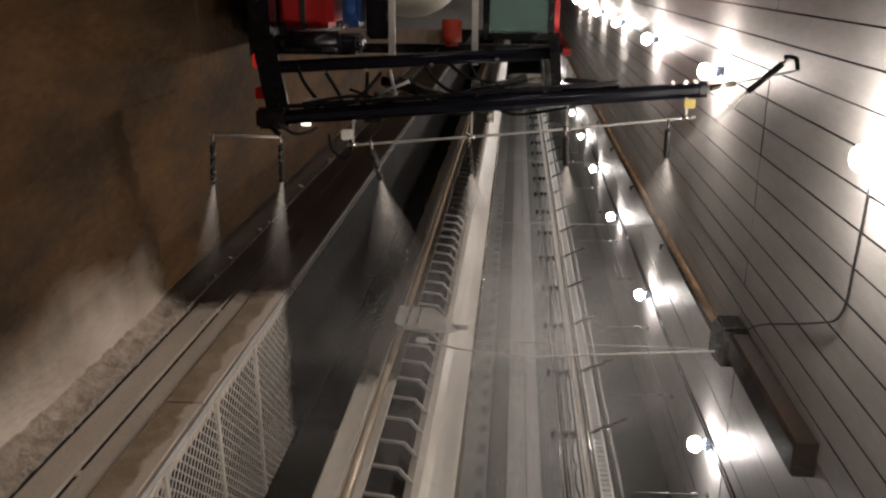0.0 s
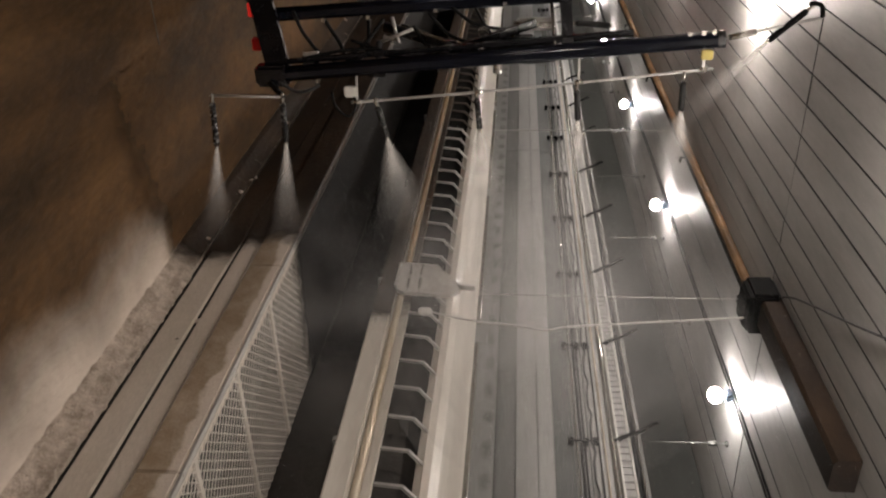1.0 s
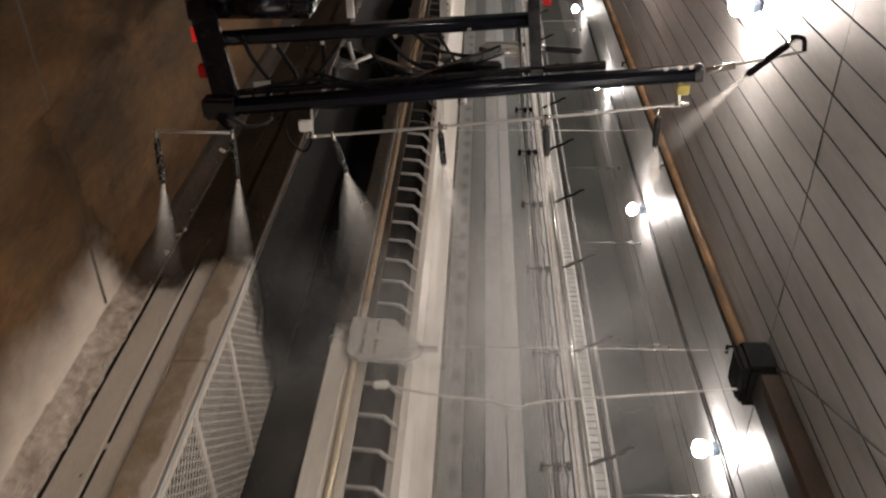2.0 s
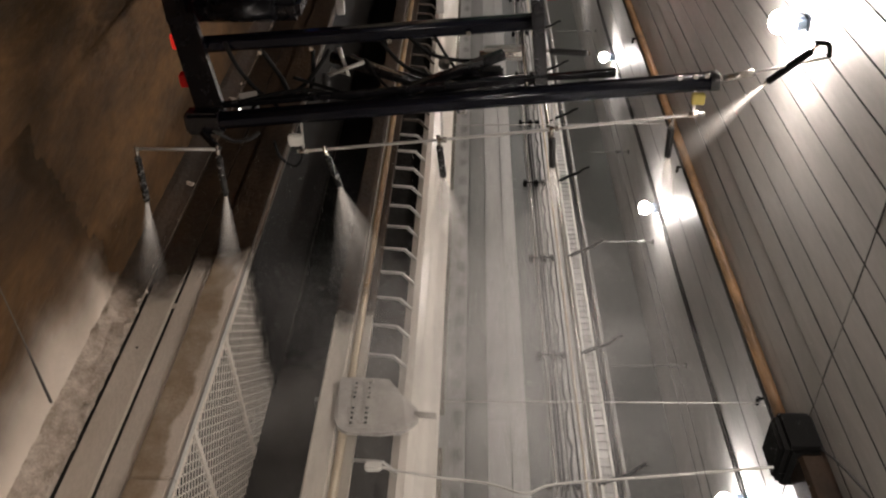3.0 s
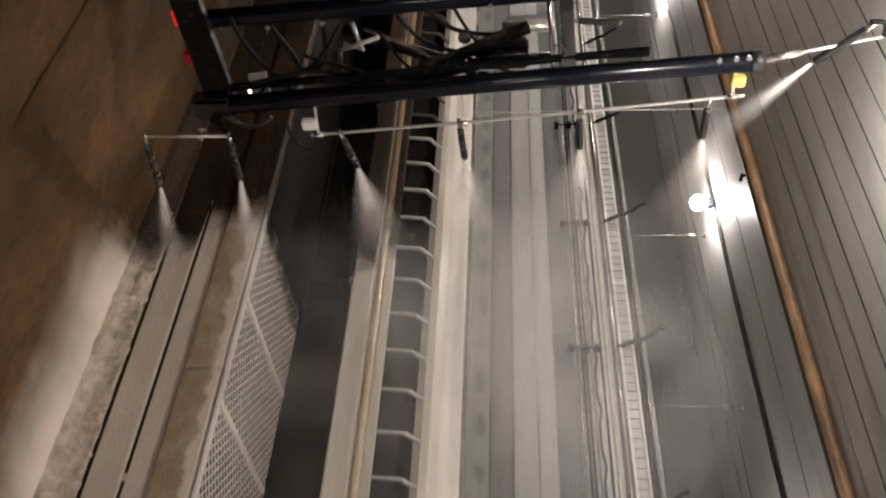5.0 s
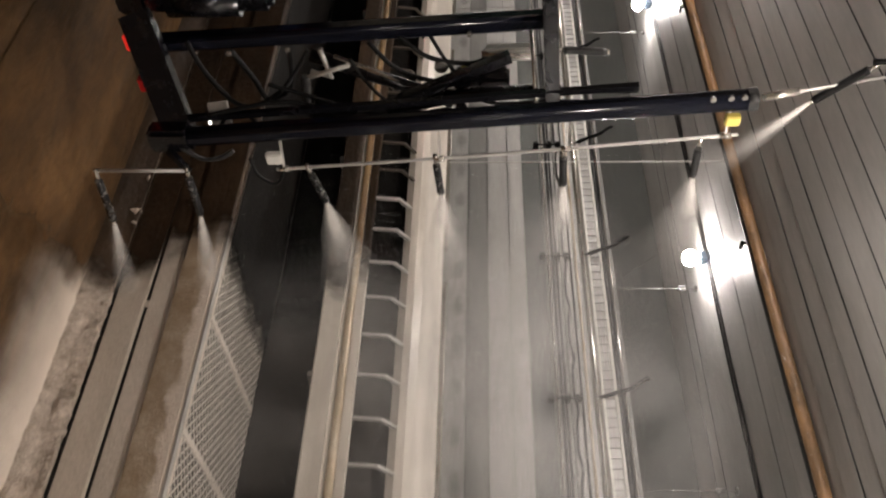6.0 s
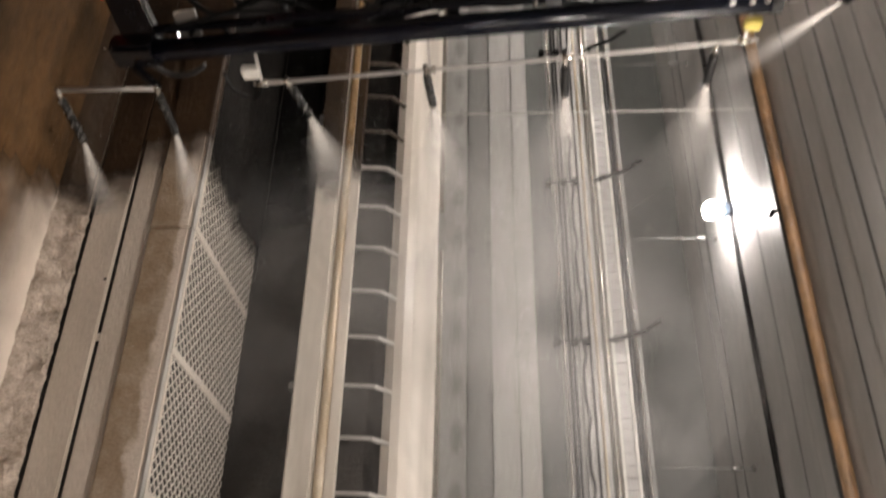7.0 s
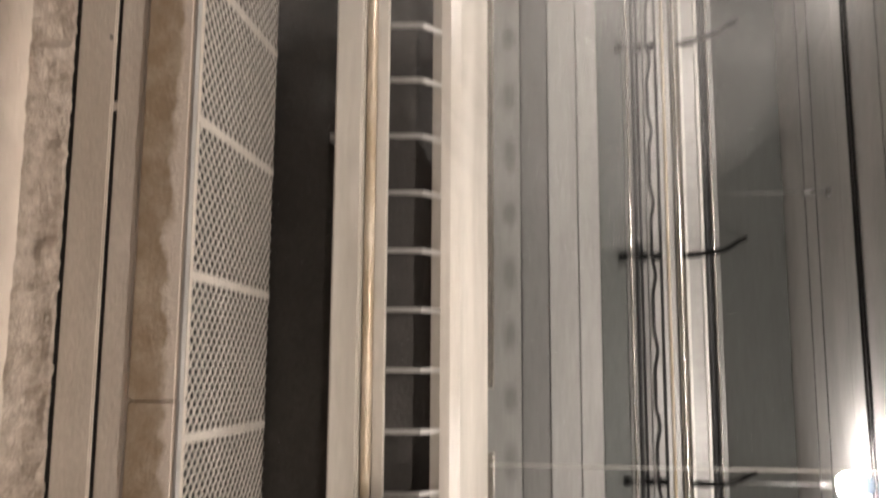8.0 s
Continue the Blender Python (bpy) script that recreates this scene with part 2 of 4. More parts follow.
def stain_material():
    """Brown dirt left on the lower part of the top slabs, with a ragged upper edge."""
    n, l = M_BROWN_CONC.node_tree.nodes, M_BROWN_CONC.node_tree.links
    b = n["Principled BSDF"]
    src = b.inputs["Base Color"].links[0].from_socket
    geo = n.new("ShaderNodeNewGeometry")
    sep = n.new("ShaderNodeSeparateXYZ")
    l.new(geo.outputs["Position"], sep.inputs[0])
    no = n.new("ShaderNodeTexNoise")
    no.inputs["Scale"].default_value = 6
    no.inputs["Detail"].default_value = 7
    l.new(geo.outputs["Position"], no.inputs[0])
    add = n.new("ShaderNodeMath")
    add.operation = "MULTIPLY_ADD"
    add.inputs[1].default_value = 0.16
    l.new(no.outputs[0], add.inputs[0])
    l.new(sep.outputs[2], add.inputs[2])
    mr = n.new("ShaderNodeMapRange")
    mr.inputs[1].default_value, mr.inputs[2].default_value = 0.70, 0.725
    l.new(add.outputs[0], mr.inputs[0])
    mx = n.new("ShaderNodeMixRGB")
    mx.inputs[2].default_value = (0.68, 0.60, 0.52, 1)
    l.new(mr.outputs[0], mx.inputs[0])
    l.new(src, mx.inputs[1])
    l.new(mx.outputs[0], b.inputs["Base Color"])


stain_material()
# matt, dirt-dulled surfaces with little gloss
for m, gloss in ((M_MUD, 0.18), (M_ROADMUD, 0.15), (M_DIRT_SHADE, 0.03), (M_DULL, 0.1), (M_BEAM, 0.15), (M_BOOM, 0.3), (M_RECESS, 0.1), (M_HOSE, 0.15)):
    m.node_tree.nodes["Principled BSDF"].inputs["Specular IOR Level"].default_value = gloss
M_GLASS = bpy.data.materials.new("tinted_glass")
M_GLASS.use_nodes = True
_g = M_GLASS.node_tree.nodes["Principled BSDF"]
_g.inputs["Base Color"].default_value = (0.35, 0.55, 0.5, 1)
_g.inputs["Roughness"].default_value = 0.05
_g.inputs["Transmission Weight"].default_value = 0.75


# ---- mesh helpers ----
def box(bm, lo, hi, bevel=0.0):
    r = bmesh.ops.create_cube(bm, size=1)
    c = [(a + b) / 2 for a, b in zip(lo, hi)]
    s = [abs(b - a) for a, b in zip(lo, hi)]
    for v in r["verts"]:
        v.co = Vector((v.co.x * s[0] + c[0], v.co.y * s[1] + c[1], v.co.z * s[2] + c[2]))
    if bevel:
        es = list({e for v in r["verts"] for e in v.link_edges})
        bmesh.ops.bevel(bm, geom=es, offset=bevel, segments=2, affect="EDGES")
    return bm


def smooth_line(pts, steps=6):
    p = [Vector(q) for q in pts]
    if len(p) < 3:
        return p
    out = []
    for i in range(len(p) - 1):
        a, b, c, d = p[max(i - 1, 0)], p[i], p[i + 1], p[min(i + 2, len(p) - 1)]
        for k in range(steps):
            t = k / steps
            out.append(0.5 * ((2 * b) + (c - a) * t + (2 * a - 5 * b + 4 * c - d) * t * t + (3 * b - a - 3 * c + d) * t ** 3))
    out.append(p[-1])
    return out


def tube(bm, pts, r, n=8, curve=True, r_end=None):
    line = smooth_line(pts) if curve else [Vector(q) for q in pts]
    rings = []
    ref = Vector((0.3, 0.2, 0.9))
    for i, q in enumerate(line):
        d = (line[min(i + 1, len(line) - 1)] - line[max(i - 1, 0)]).normalized()
        u = d.cross(ref)
        if u.length < 1e-3:
            u = d.cross(Vector((1, 0, 0)))
        u.normalize()
        w = d.cross(u)
        rr = r if r_end is None else r + (r_end - r) * i / (len(line) - 1)
        rings.append([bm.verts.new(q + rr * (math.cos(2 * math.pi * k / n) * u + math.sin(2 * math.pi * k / n) * w)) for k in range(n)])
    for a, b in zip(rings, rings[1:]):
        for k in range(n):
            bm.faces.new((a[k], a[(k + 1) % n], b[(k + 1) % n], b[k])).smooth = True
    bm.faces.new(rings[0][::-1])
    bm.faces.new(rings[-1])
    return bm


def profile(bm, outline, y0, y1):
    """A closed outline of (x, z) drawn out along y."""
    a = [bm.verts.new((x, y0, z)) for x, z in outline]
    b = [bm.verts.new((x, y1, z)) for x, z in outline]
    k = len(outline)
    for i in range(k):
        bm.faces.new((a[i], a[(i + 1) % k], b[(i + 1) % k], b[i]))
    bm.faces.new(a[::-1])
    bm.faces.new(b)
    return bm


def bar(bm, a, b, w, h, up=(0, 1, 0)):
    """A square bar from a to b."""
    a, b = Vector(a), Vector(b)
    d = (b - a).normalized()
    u = d.cross(Vector(up)).normalized() * (w / 2)
    v = d.cross(u).normalized() * (h / 2)
    p = [bm.verts.new(q + i * u + j * v) for q in (a, b) for i, j in ((-1, -1), (1, -1), (1, 1), (-1, 1))]
    for f in ((0, 1, 2, 3), (7, 6, 5, 4), (0, 4, 5, 1), (1, 5, 6, 2), (2, 6, 7, 3), (3, 7, 4, 0)):
        bm.faces.new([p[i] for i in f])
    return bm


def round_bar(bm, a, b, w, h, r, n=5):
    """A bar from a to b whose four long edges are rounded by r."""
    a, b = Vector(a), Vector(b)
    d = (b - a).normalized()
    u = d.cross(Vector((0, 1, 0))).normalized()
    v = d.cross(u).normalized()
    out = []
    for q, (sx, sy) in enumerate(((1, 1), (-1, 1), (-1, -1), (1, -1))):
        for k in range(n + 1):
            t = math.radians(90 * q + 90 * k / n)
            out.append(((w / 2 - r) * sx + r * math.cos(t), (h / 2 - r) * sy + r * math.sin(t)))
    lo, hi = ([bm.verts.new(p + x * u + y * v) for x, y in out] for p in (a, b))
    k = len(out)
    for i in range(k):
        bm.faces.new((lo[i], lo[(i + 1) % k], hi[(i + 1) % k], hi[i])).smooth = (i + 1) % (n + 1) != 0
    bm.faces.new(lo[::-1])
    bm.faces.new(hi)
    return bm


def mesh_of(name, bm, material):
    bmesh.ops.recalc_face_normals(bm, faces=bm.faces)
    me = bpy.data.meshes.new(name)
    bm.to_mesh(me)
    bm.free()
    me.materials.append(material)
    return me


def part(name, bm, material, parent=None, label=""):
    ob = new(name, mesh_of(name, bm, material))
    ob.parent = parent
    if label:
        tagged(ob, label)
    return ob


def piece(name, me, parent, loc):
    ob = new(name, me)
    ob.parent = parent
    ob.location = loc
    return ob


def empty(name, label, category, group="", kind="", at=(0, 0, 0)):
    ob = tagged(new(name), label, category, group, kind)
    ob.location = at
    return ob


def B():
    return bmesh.new()


# ---- the tunnel's shell ----
def build_shell():
    bm = B()
    rng = random.Random(4)
    xs = [-6.0 + 7.64 * i / 24 for i in range(25)]
    ys = [Y0 + (Y1 - Y0) * i / 240 for i in range(241)]
    grid = [[bm.verts.new((x, y, 0.012 * noise.noise(Vector((x * 1.1, y * 0.5, 3))) + 0.006 * noise.noise(Vector((x * 4, y * 3, 1)))))
             for y in ys] for x in xs]
    for i in range(24):
        for j in range(240):
            bm.faces.new((grid[i][j], grid[i + 1][j], grid[i + 1][j + 1], grid[i][j + 1])).smooth = True
    tagged(part("floor", bm, M_ROAD), "brown muddy wet tunnel roadway", "floor", kind="structure")
    bm = B()
    for k in range(-2, 6):
        y = -3.42 + 11.5 * k
        if Y0 < y < Y1:
            box(bm, (-6, y - 0.004, -0.02), (1.5, y + 0.004, 0.008))
    tagged(part("floor_joint", bm, M_DARK_CONC), "dark joint across the roadway", "joint", kind="structure")
    for name, lo, hi in (("wall_opposite", (-6.3, Y0, -0.1), (-6.0, Y1, 4.5)), ("wall_behind", (-6.3, Y0 - 0.3, -0.1), (6.1, Y0, 4.5)),
                         ("wall_end", (-6.3, Y1, -0.1), (6.1, Y1 + 0.3, 4.5))):
        tagged(part(name, box(B(), lo, hi), M_DARK_CONC), "dark damp concrete tunnel wall", "wall", kind="structure")
    # ceiling of long sheets, one mesh
    bm = B()
    edges = [-6.0] + [-5.92 + 0.212 * i for i in range(41)] + [2.71 + 0.24 * i for i in range(1, 8)] + [4.40 + 0.24 * i for i in range(6)]
    joints = [Y0] + [-2.85 + 11.5 * k for k in range(-2, 6)] + [Y1]
    for a, b in zip(edges, edges[1:]):
        for c, d in zip(joints, joints[1:]):
            dz = rng.uniform(-0.002, 0.003)
            g = 0.006 if a < 2.3 or abs(a - 4.39) < 0.02 else 0.0022
            if b - a < 0.03:
                continue
            profile(bm, [(a + g, CEIL + dz), (b - g, CEIL + dz), (b - g, CEIL + 0.06), (a + g, CEIL + 0.06)], c + 0.006, d - 0.006)
    box(bm, (-6.3, Y0, CEIL + 0.062), (6.1, Y1, CEIL + 0.3))
    bmesh.ops.recalc_face_normals(bm, faces=bm.faces)
    # board sides are coloured black, which paints the shade inside the gaps
    for f in bm.faces:
        f.material_index = 0 if f.normal.z < -0.5 and f.calc_center_median().z < CEIL + 0.03 else 1
    roof = part("ceiling", bm, M_CEIL)
    roof.data.materials.append(M_RUBBER)
    tagged(roof, "grey metal sheet ceiling in long narrow boards", "ceiling", kind="structure")


BACK = 5.75


def build_back_wall():
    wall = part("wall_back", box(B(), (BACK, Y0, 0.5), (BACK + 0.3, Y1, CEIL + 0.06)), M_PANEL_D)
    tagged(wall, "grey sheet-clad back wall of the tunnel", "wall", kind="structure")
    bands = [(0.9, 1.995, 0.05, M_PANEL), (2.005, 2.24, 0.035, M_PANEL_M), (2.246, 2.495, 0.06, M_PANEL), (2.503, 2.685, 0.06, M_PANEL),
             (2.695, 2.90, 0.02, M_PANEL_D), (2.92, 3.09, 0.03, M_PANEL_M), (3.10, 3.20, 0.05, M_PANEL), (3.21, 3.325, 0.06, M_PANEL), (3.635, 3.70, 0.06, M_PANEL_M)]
    for z0, z1, out, m in bands:
        me = mesh_of("panel", box(B(), (-out, -5.998, z0), (0.005, 5.998, z1), 0.006), m)
        y = -10.0
        while y < 42:
            piece("panel", me, wall, (BACK, y, 0))
            y += 12.0
    # sloping sheets between the wall and the ceiling
    me = mesh_of("cove_panel", profile(B(), [(BACK - 0.06, 3.702), (BACK - 0.58, CEIL - 0.004), (BACK - 0.02, CEIL - 0.004)], -2.998, 2.998), M_PANEL_C)
    for k in range(-4, 8):
        piece("cove_panel", me, wall, (0, -0.4 + 6.0 * k, 0))
    tagged(part("upper_deck", box(B(), (2.9, Y0, 0.5), (BACK, Y1, 0.7)), M_DARK_CONC), "dark concrete slab behind the cable trays", "slab", kind="structure")
    # reflections of the tray's rungs, painted as dark spots on the lower sheets
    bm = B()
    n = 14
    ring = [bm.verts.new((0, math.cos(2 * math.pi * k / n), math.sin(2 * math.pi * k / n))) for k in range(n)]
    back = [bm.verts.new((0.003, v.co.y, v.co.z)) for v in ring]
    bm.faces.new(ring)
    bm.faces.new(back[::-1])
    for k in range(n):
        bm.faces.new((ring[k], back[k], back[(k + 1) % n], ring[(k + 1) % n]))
    me = mesh_of("smudge", bm, M_REFLECTION)
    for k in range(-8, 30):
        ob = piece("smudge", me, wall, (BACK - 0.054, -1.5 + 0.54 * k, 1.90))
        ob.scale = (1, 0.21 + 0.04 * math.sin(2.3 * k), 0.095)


# ---- the walkway: stepped concrete face with slots, grating on top ----
def build_walkway():
    way = empty("walkway", "raised concrete walkway with slotted face and metal grating", "walkway", kind="structure")
    # blackened so that the pit below the grating stays in shade
    part("core", profile(B(), [(1.70, -0.02), (1.70, 0.66), (1.78, 0.66), (1.78, 0.35), (2.9, 0.35), (2.9, -0.02)], Y0, Y1), M_PIT_SHADE, way)
    # rough base course
    bm = B()
    n = 1800
    prof = [(1.53, -0.01), (1.56, 0.03), (1.59, 0.06), (1.605, 0.10), (1.615, 0.142), (1.69, 0.142)]
    rows = []
    for i in range(n + 1):
        y = -13 + 40 * i / n
        row = []
        for j, (x, z) in enumerate(prof):
            k = 0.02 if 0 < j < 5 else 0.008
            tooth = max(0.0, noise.noise(Vector((y * 11, j * 0.25, 21)))) * (0.085 if 0 < j < 5 else 0.0)
            row.append(bm.verts.new((x - tooth + k * noise.noise(Vector((y * 9, j * 0.9, 0))) + 0.8 * k * noise.noise(Vector((y * 19, j, 5))), y,
                                     z + 0.6 * k * noise.noise(Vector((y * 8, j, 9))) + (0.016 * noise.noise(Vector((y * 23, 0, 31))) if j > 3 else 0))))
        rows.append(row)
    for a, b in zip(rows, rows[1:]):
        for j in range(5):
            bm.faces.new((a[j], b[j], b[j + 1], a[j + 1]))
    part("base_course", bm, M_RUBBLE, way, "rough crumbling concrete base course")
    # long slabs of the face, with slots between
    def slab(z0, z1, x, length):
        return mesh_of("slab", box(B(), (x, -length / 2, z0), (1.72, length / 2, z1), 0.006), M_CONC)
    low, mid = slab(0.166, 0.334, 1.625, 18.6), slab(0.354, 0.478, 1.632, 18.6)
    top = mesh_of("slab", box(B(), (1.618, -0.924, 0.484), (1.74, 0.924, 0.69), 0.008), M_BROWN_CONC)
    bridge = mesh_of("bridge", box(B(), (1.634, -0.02, 0.33), (1.70, 0.02, 0.358)), M_CONC)
    curb = mesh_of("edge_strip", box(B(), (1.622, -0.924, 0.69), (1.66, 0.924, 0.703), 0.002), M_GALV)
    for k in range(-5, 17):
        y = -2.54 + 1.862 * k
        piece("bridge", bridge, way, (0, y, 0))
        piece("slab", top, way, (0, -1.93 + 1.852 * k + 0.926, 0))
        piece("edge_strip", curb, way, (0, -1.93 + 1.852 * k + 0.926, 0.004 if k % 2 else 0.002))
    # black strips put the shade of the slots into colour
    part("joint_filler", box(B(), (1.640, -13.0, 0.335), (1.70, 42.0, 0.353)), M_PIT_SHADE, way, "black strip painting the slot's shade")
    part("joint_filler", box(B(), (1.636, -13.0, 0.141), (1.70, 42.0, 0.167)), M_PIT_SHADE, way, "black strip painting the slot's shade")
    for k in range(-1, 3):
        piece("slab", low, way, (0, 18.602 * k - 2, 0))
        piece("slab", mid, way, (0, 18.602 * k + 1, 0))
    hole = mesh_of("hole", tube(B(), [(1.6235, 0, 0), (1.627, 0, 0)], 0.008, 8, False), M_PIT_SHADE)
    for y, z in ((-0.37, 0.315), (-2.9, 0.24), (-4.6, 0.30), (1.9, 0.26)):
        piece("hole", hole, way, (0, y, z))
    chip = B()
    bmesh.ops.create_icosphere(chip, subdivisions=1, radius=1)
    for v in chip.verts:
        v.co = Vector((v.co.x * 0.012, v.co.y * 0.02, v.co.z * 0.008)) * (1 + 0.3 * noise.noise(v.co * 2))
    chip_mesh = mesh_of("chip", chip, M_RUBBLE)
    rc = random.Random(11)
    for k in range(90):
        ob = piece("chip", chip_mesh, way, (rc.uniform(1.585, 1.615), rc.uniform(-9, 4), rc.uniform(0.09, 0.148)))
        ob.scale = (rc.uniform(0.5, 1.4),) * 3
        ob.rotation_euler = (rc.uniform(0, 3), rc.uniform(0, 3), rc.uniform(0, 3))
    # grating panels: crossing strands in a frame
    bm = B()
    L, W = 0.668, 1.05
    def strand(a, b):
        bar(bm, (*a, 0), (*b, 0), 0.0062, 0.005, (0, 0, 1))
    rows, half = 20, 0.031
    for j in range(rows):
        for k in range(34):
            up = 0.0145 if (j + k) % 2 else -0.0145
            y = (j + 0.5) * L / rows
            strand((half * k, y - up), (half * (k + 1), y + up))
    for y in (0, L):
        box(bm, (0, y - 0.012, -0.012), (W, y + 0.012, 0.006))
    box(bm, (0, 0, -0.02), (0.012, L, 0.006))
    me = mesh_of("grating_panel", bm, M_GRATE)
    for k in range(-16, 40):
        piece("grating_panel", me, way, (1.665, -0.72 + 0.68 * k, 0.70))
    part("recess_wall", box(B(), (2.75, Y0, 0.35), (2.9, Y1, 1.30)), M_RECESS, way, "wall behind the grating, coloured dark for the tray's shade")


# ---- cable tray along the wall ----
def build_tray():
    y0, y1 = -13.0, 42.0
    tray = empty("cable_tray", "white-coated steel cable tray with bare rungs", "cable tray")
    part("front_rail", profile(B(), [(2.40, 1.125), (2.395, 1.135), (2.405, 1.255), (2.43, 1.262), (2.43, 1.275), (2.46, 1.275), (2.46, 1.125)], y0, y1), M_WHITE, tray)
    part("top_lip", profile(B(), [(2.455, 1.335), (2.455, 1.385), (2.462, 1.39), (2.49, 1.39), (2.49, 1.275), (2.475, 1.275), (2.475, 1.335)], y0, y1), M_WHITE, tray)
    part("pipe", tube(B(), [(2.443, y0, 1.305), (2.443, y1, 1.305)], 0.028, 12, False), M_BRASS, tray, "yellowed shiny pipe in the rail")
    part("back_rail", profile(B(), [(2.60, 1.642), (2.595, 1.65), (2.605, 1.70), (2.70, 1.745), (3.23, 1.845), (3.255, 1.852), (3.255, 1.60), (2.62, 1.60)], y0, y1), M_WHITE, tray)
    me = mesh_of("back_lip", profile(B(), [(3.262, 1.835), (3.262, 1.885), (3.27, 1.89), (3.33, 1.885), (3.33, 1.70), (3.27, 1.70)], 0, 2.62), M_STEEL)
    for k in range(-4, 14):
        piece("back_lip", me, tray, (0, -1.9 + 2.99 * k, 0))
    # dark sheet stands in for the shaded opening behind the rungs
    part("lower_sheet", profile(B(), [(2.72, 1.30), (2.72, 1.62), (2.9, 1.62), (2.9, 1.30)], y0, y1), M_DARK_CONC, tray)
    bm = B()
    bar(bm, (2.475, 0, 1.375), (2.495, 0, 1.565), 0.018, 0.02)
    bar(bm, (2.495, 0, 1.56), (2.615, 0, 1.655), 0.02, 0.022)
    me = mesh_of("rung", bm, M_GALV)
    dirty = me.copy()
    dirty.materials[0] = M_DIRTY
    for k in range(-36, 100):
        piece("rung", me if k < 4 else dirty, tray, (0, 0.3 * k, 0))
    # supports of the tray
    bm = B()
    box(bm, (2.47, -0.02, 1.08), (3.3, 0.02, 1.12), 0.003)
    me = mesh_of("support_arm", bm, M_GALV)
    for k in range(-6, 20):
        piece("support_arm", me, tray, (0, -0.6 + 1.915 * k, 0))
    # cover plate over the tray
    plate = empty("cover_plate", "grey steel cover plate with cut corners on the tray", "plate")
    bm = B()
    out = [(-2.87, 1.34), (-2.87, 1.54), (-2.85, 1.60), (-2.80, 1.70), (-2.70, 1.77), (-2.61, 1.76), (-2.52, 1.66), (-2.41, 1.56), (-2.41, 1.25), (-2.76, 1.25), (-2.83, 1.28)]
    a = [bm.verts.new((2.372 + 0.30 * max(0, z - 1.5), y, z)) for y, z in out]
    b = [bm.verts.new((v.co.x + 0.03, v.co.y, v.co.z)) for v in a]
    k = len(a)
    for i in range(k):
        bm.faces.new((a[i], a[(i + 1) % k], b[(i + 1) % k], b[i]))
    bm.faces.new(a)
    bm.faces.new(b[::-1])
    part("sheet", bm, M_GREY, plate)
    slot = mesh_of("slot", box(B(), (2.364, -0.005, -0.009), (2.371, 0.005, 0.009)), M_RUBBER)
    for z in (1.36, 1.45):
        for y in (-2.47, -2.51, -2.55, -2.59, -2.68, -2.72, -2.76, -2.80):
            piece("slot", slot, plate, (0, y, z))
    part("stub", tube(B(), [(2.46, -2.65, 1.74), (2.46, -2.66, 1.88)], 0.022, 10, False), M_GREY, plate)


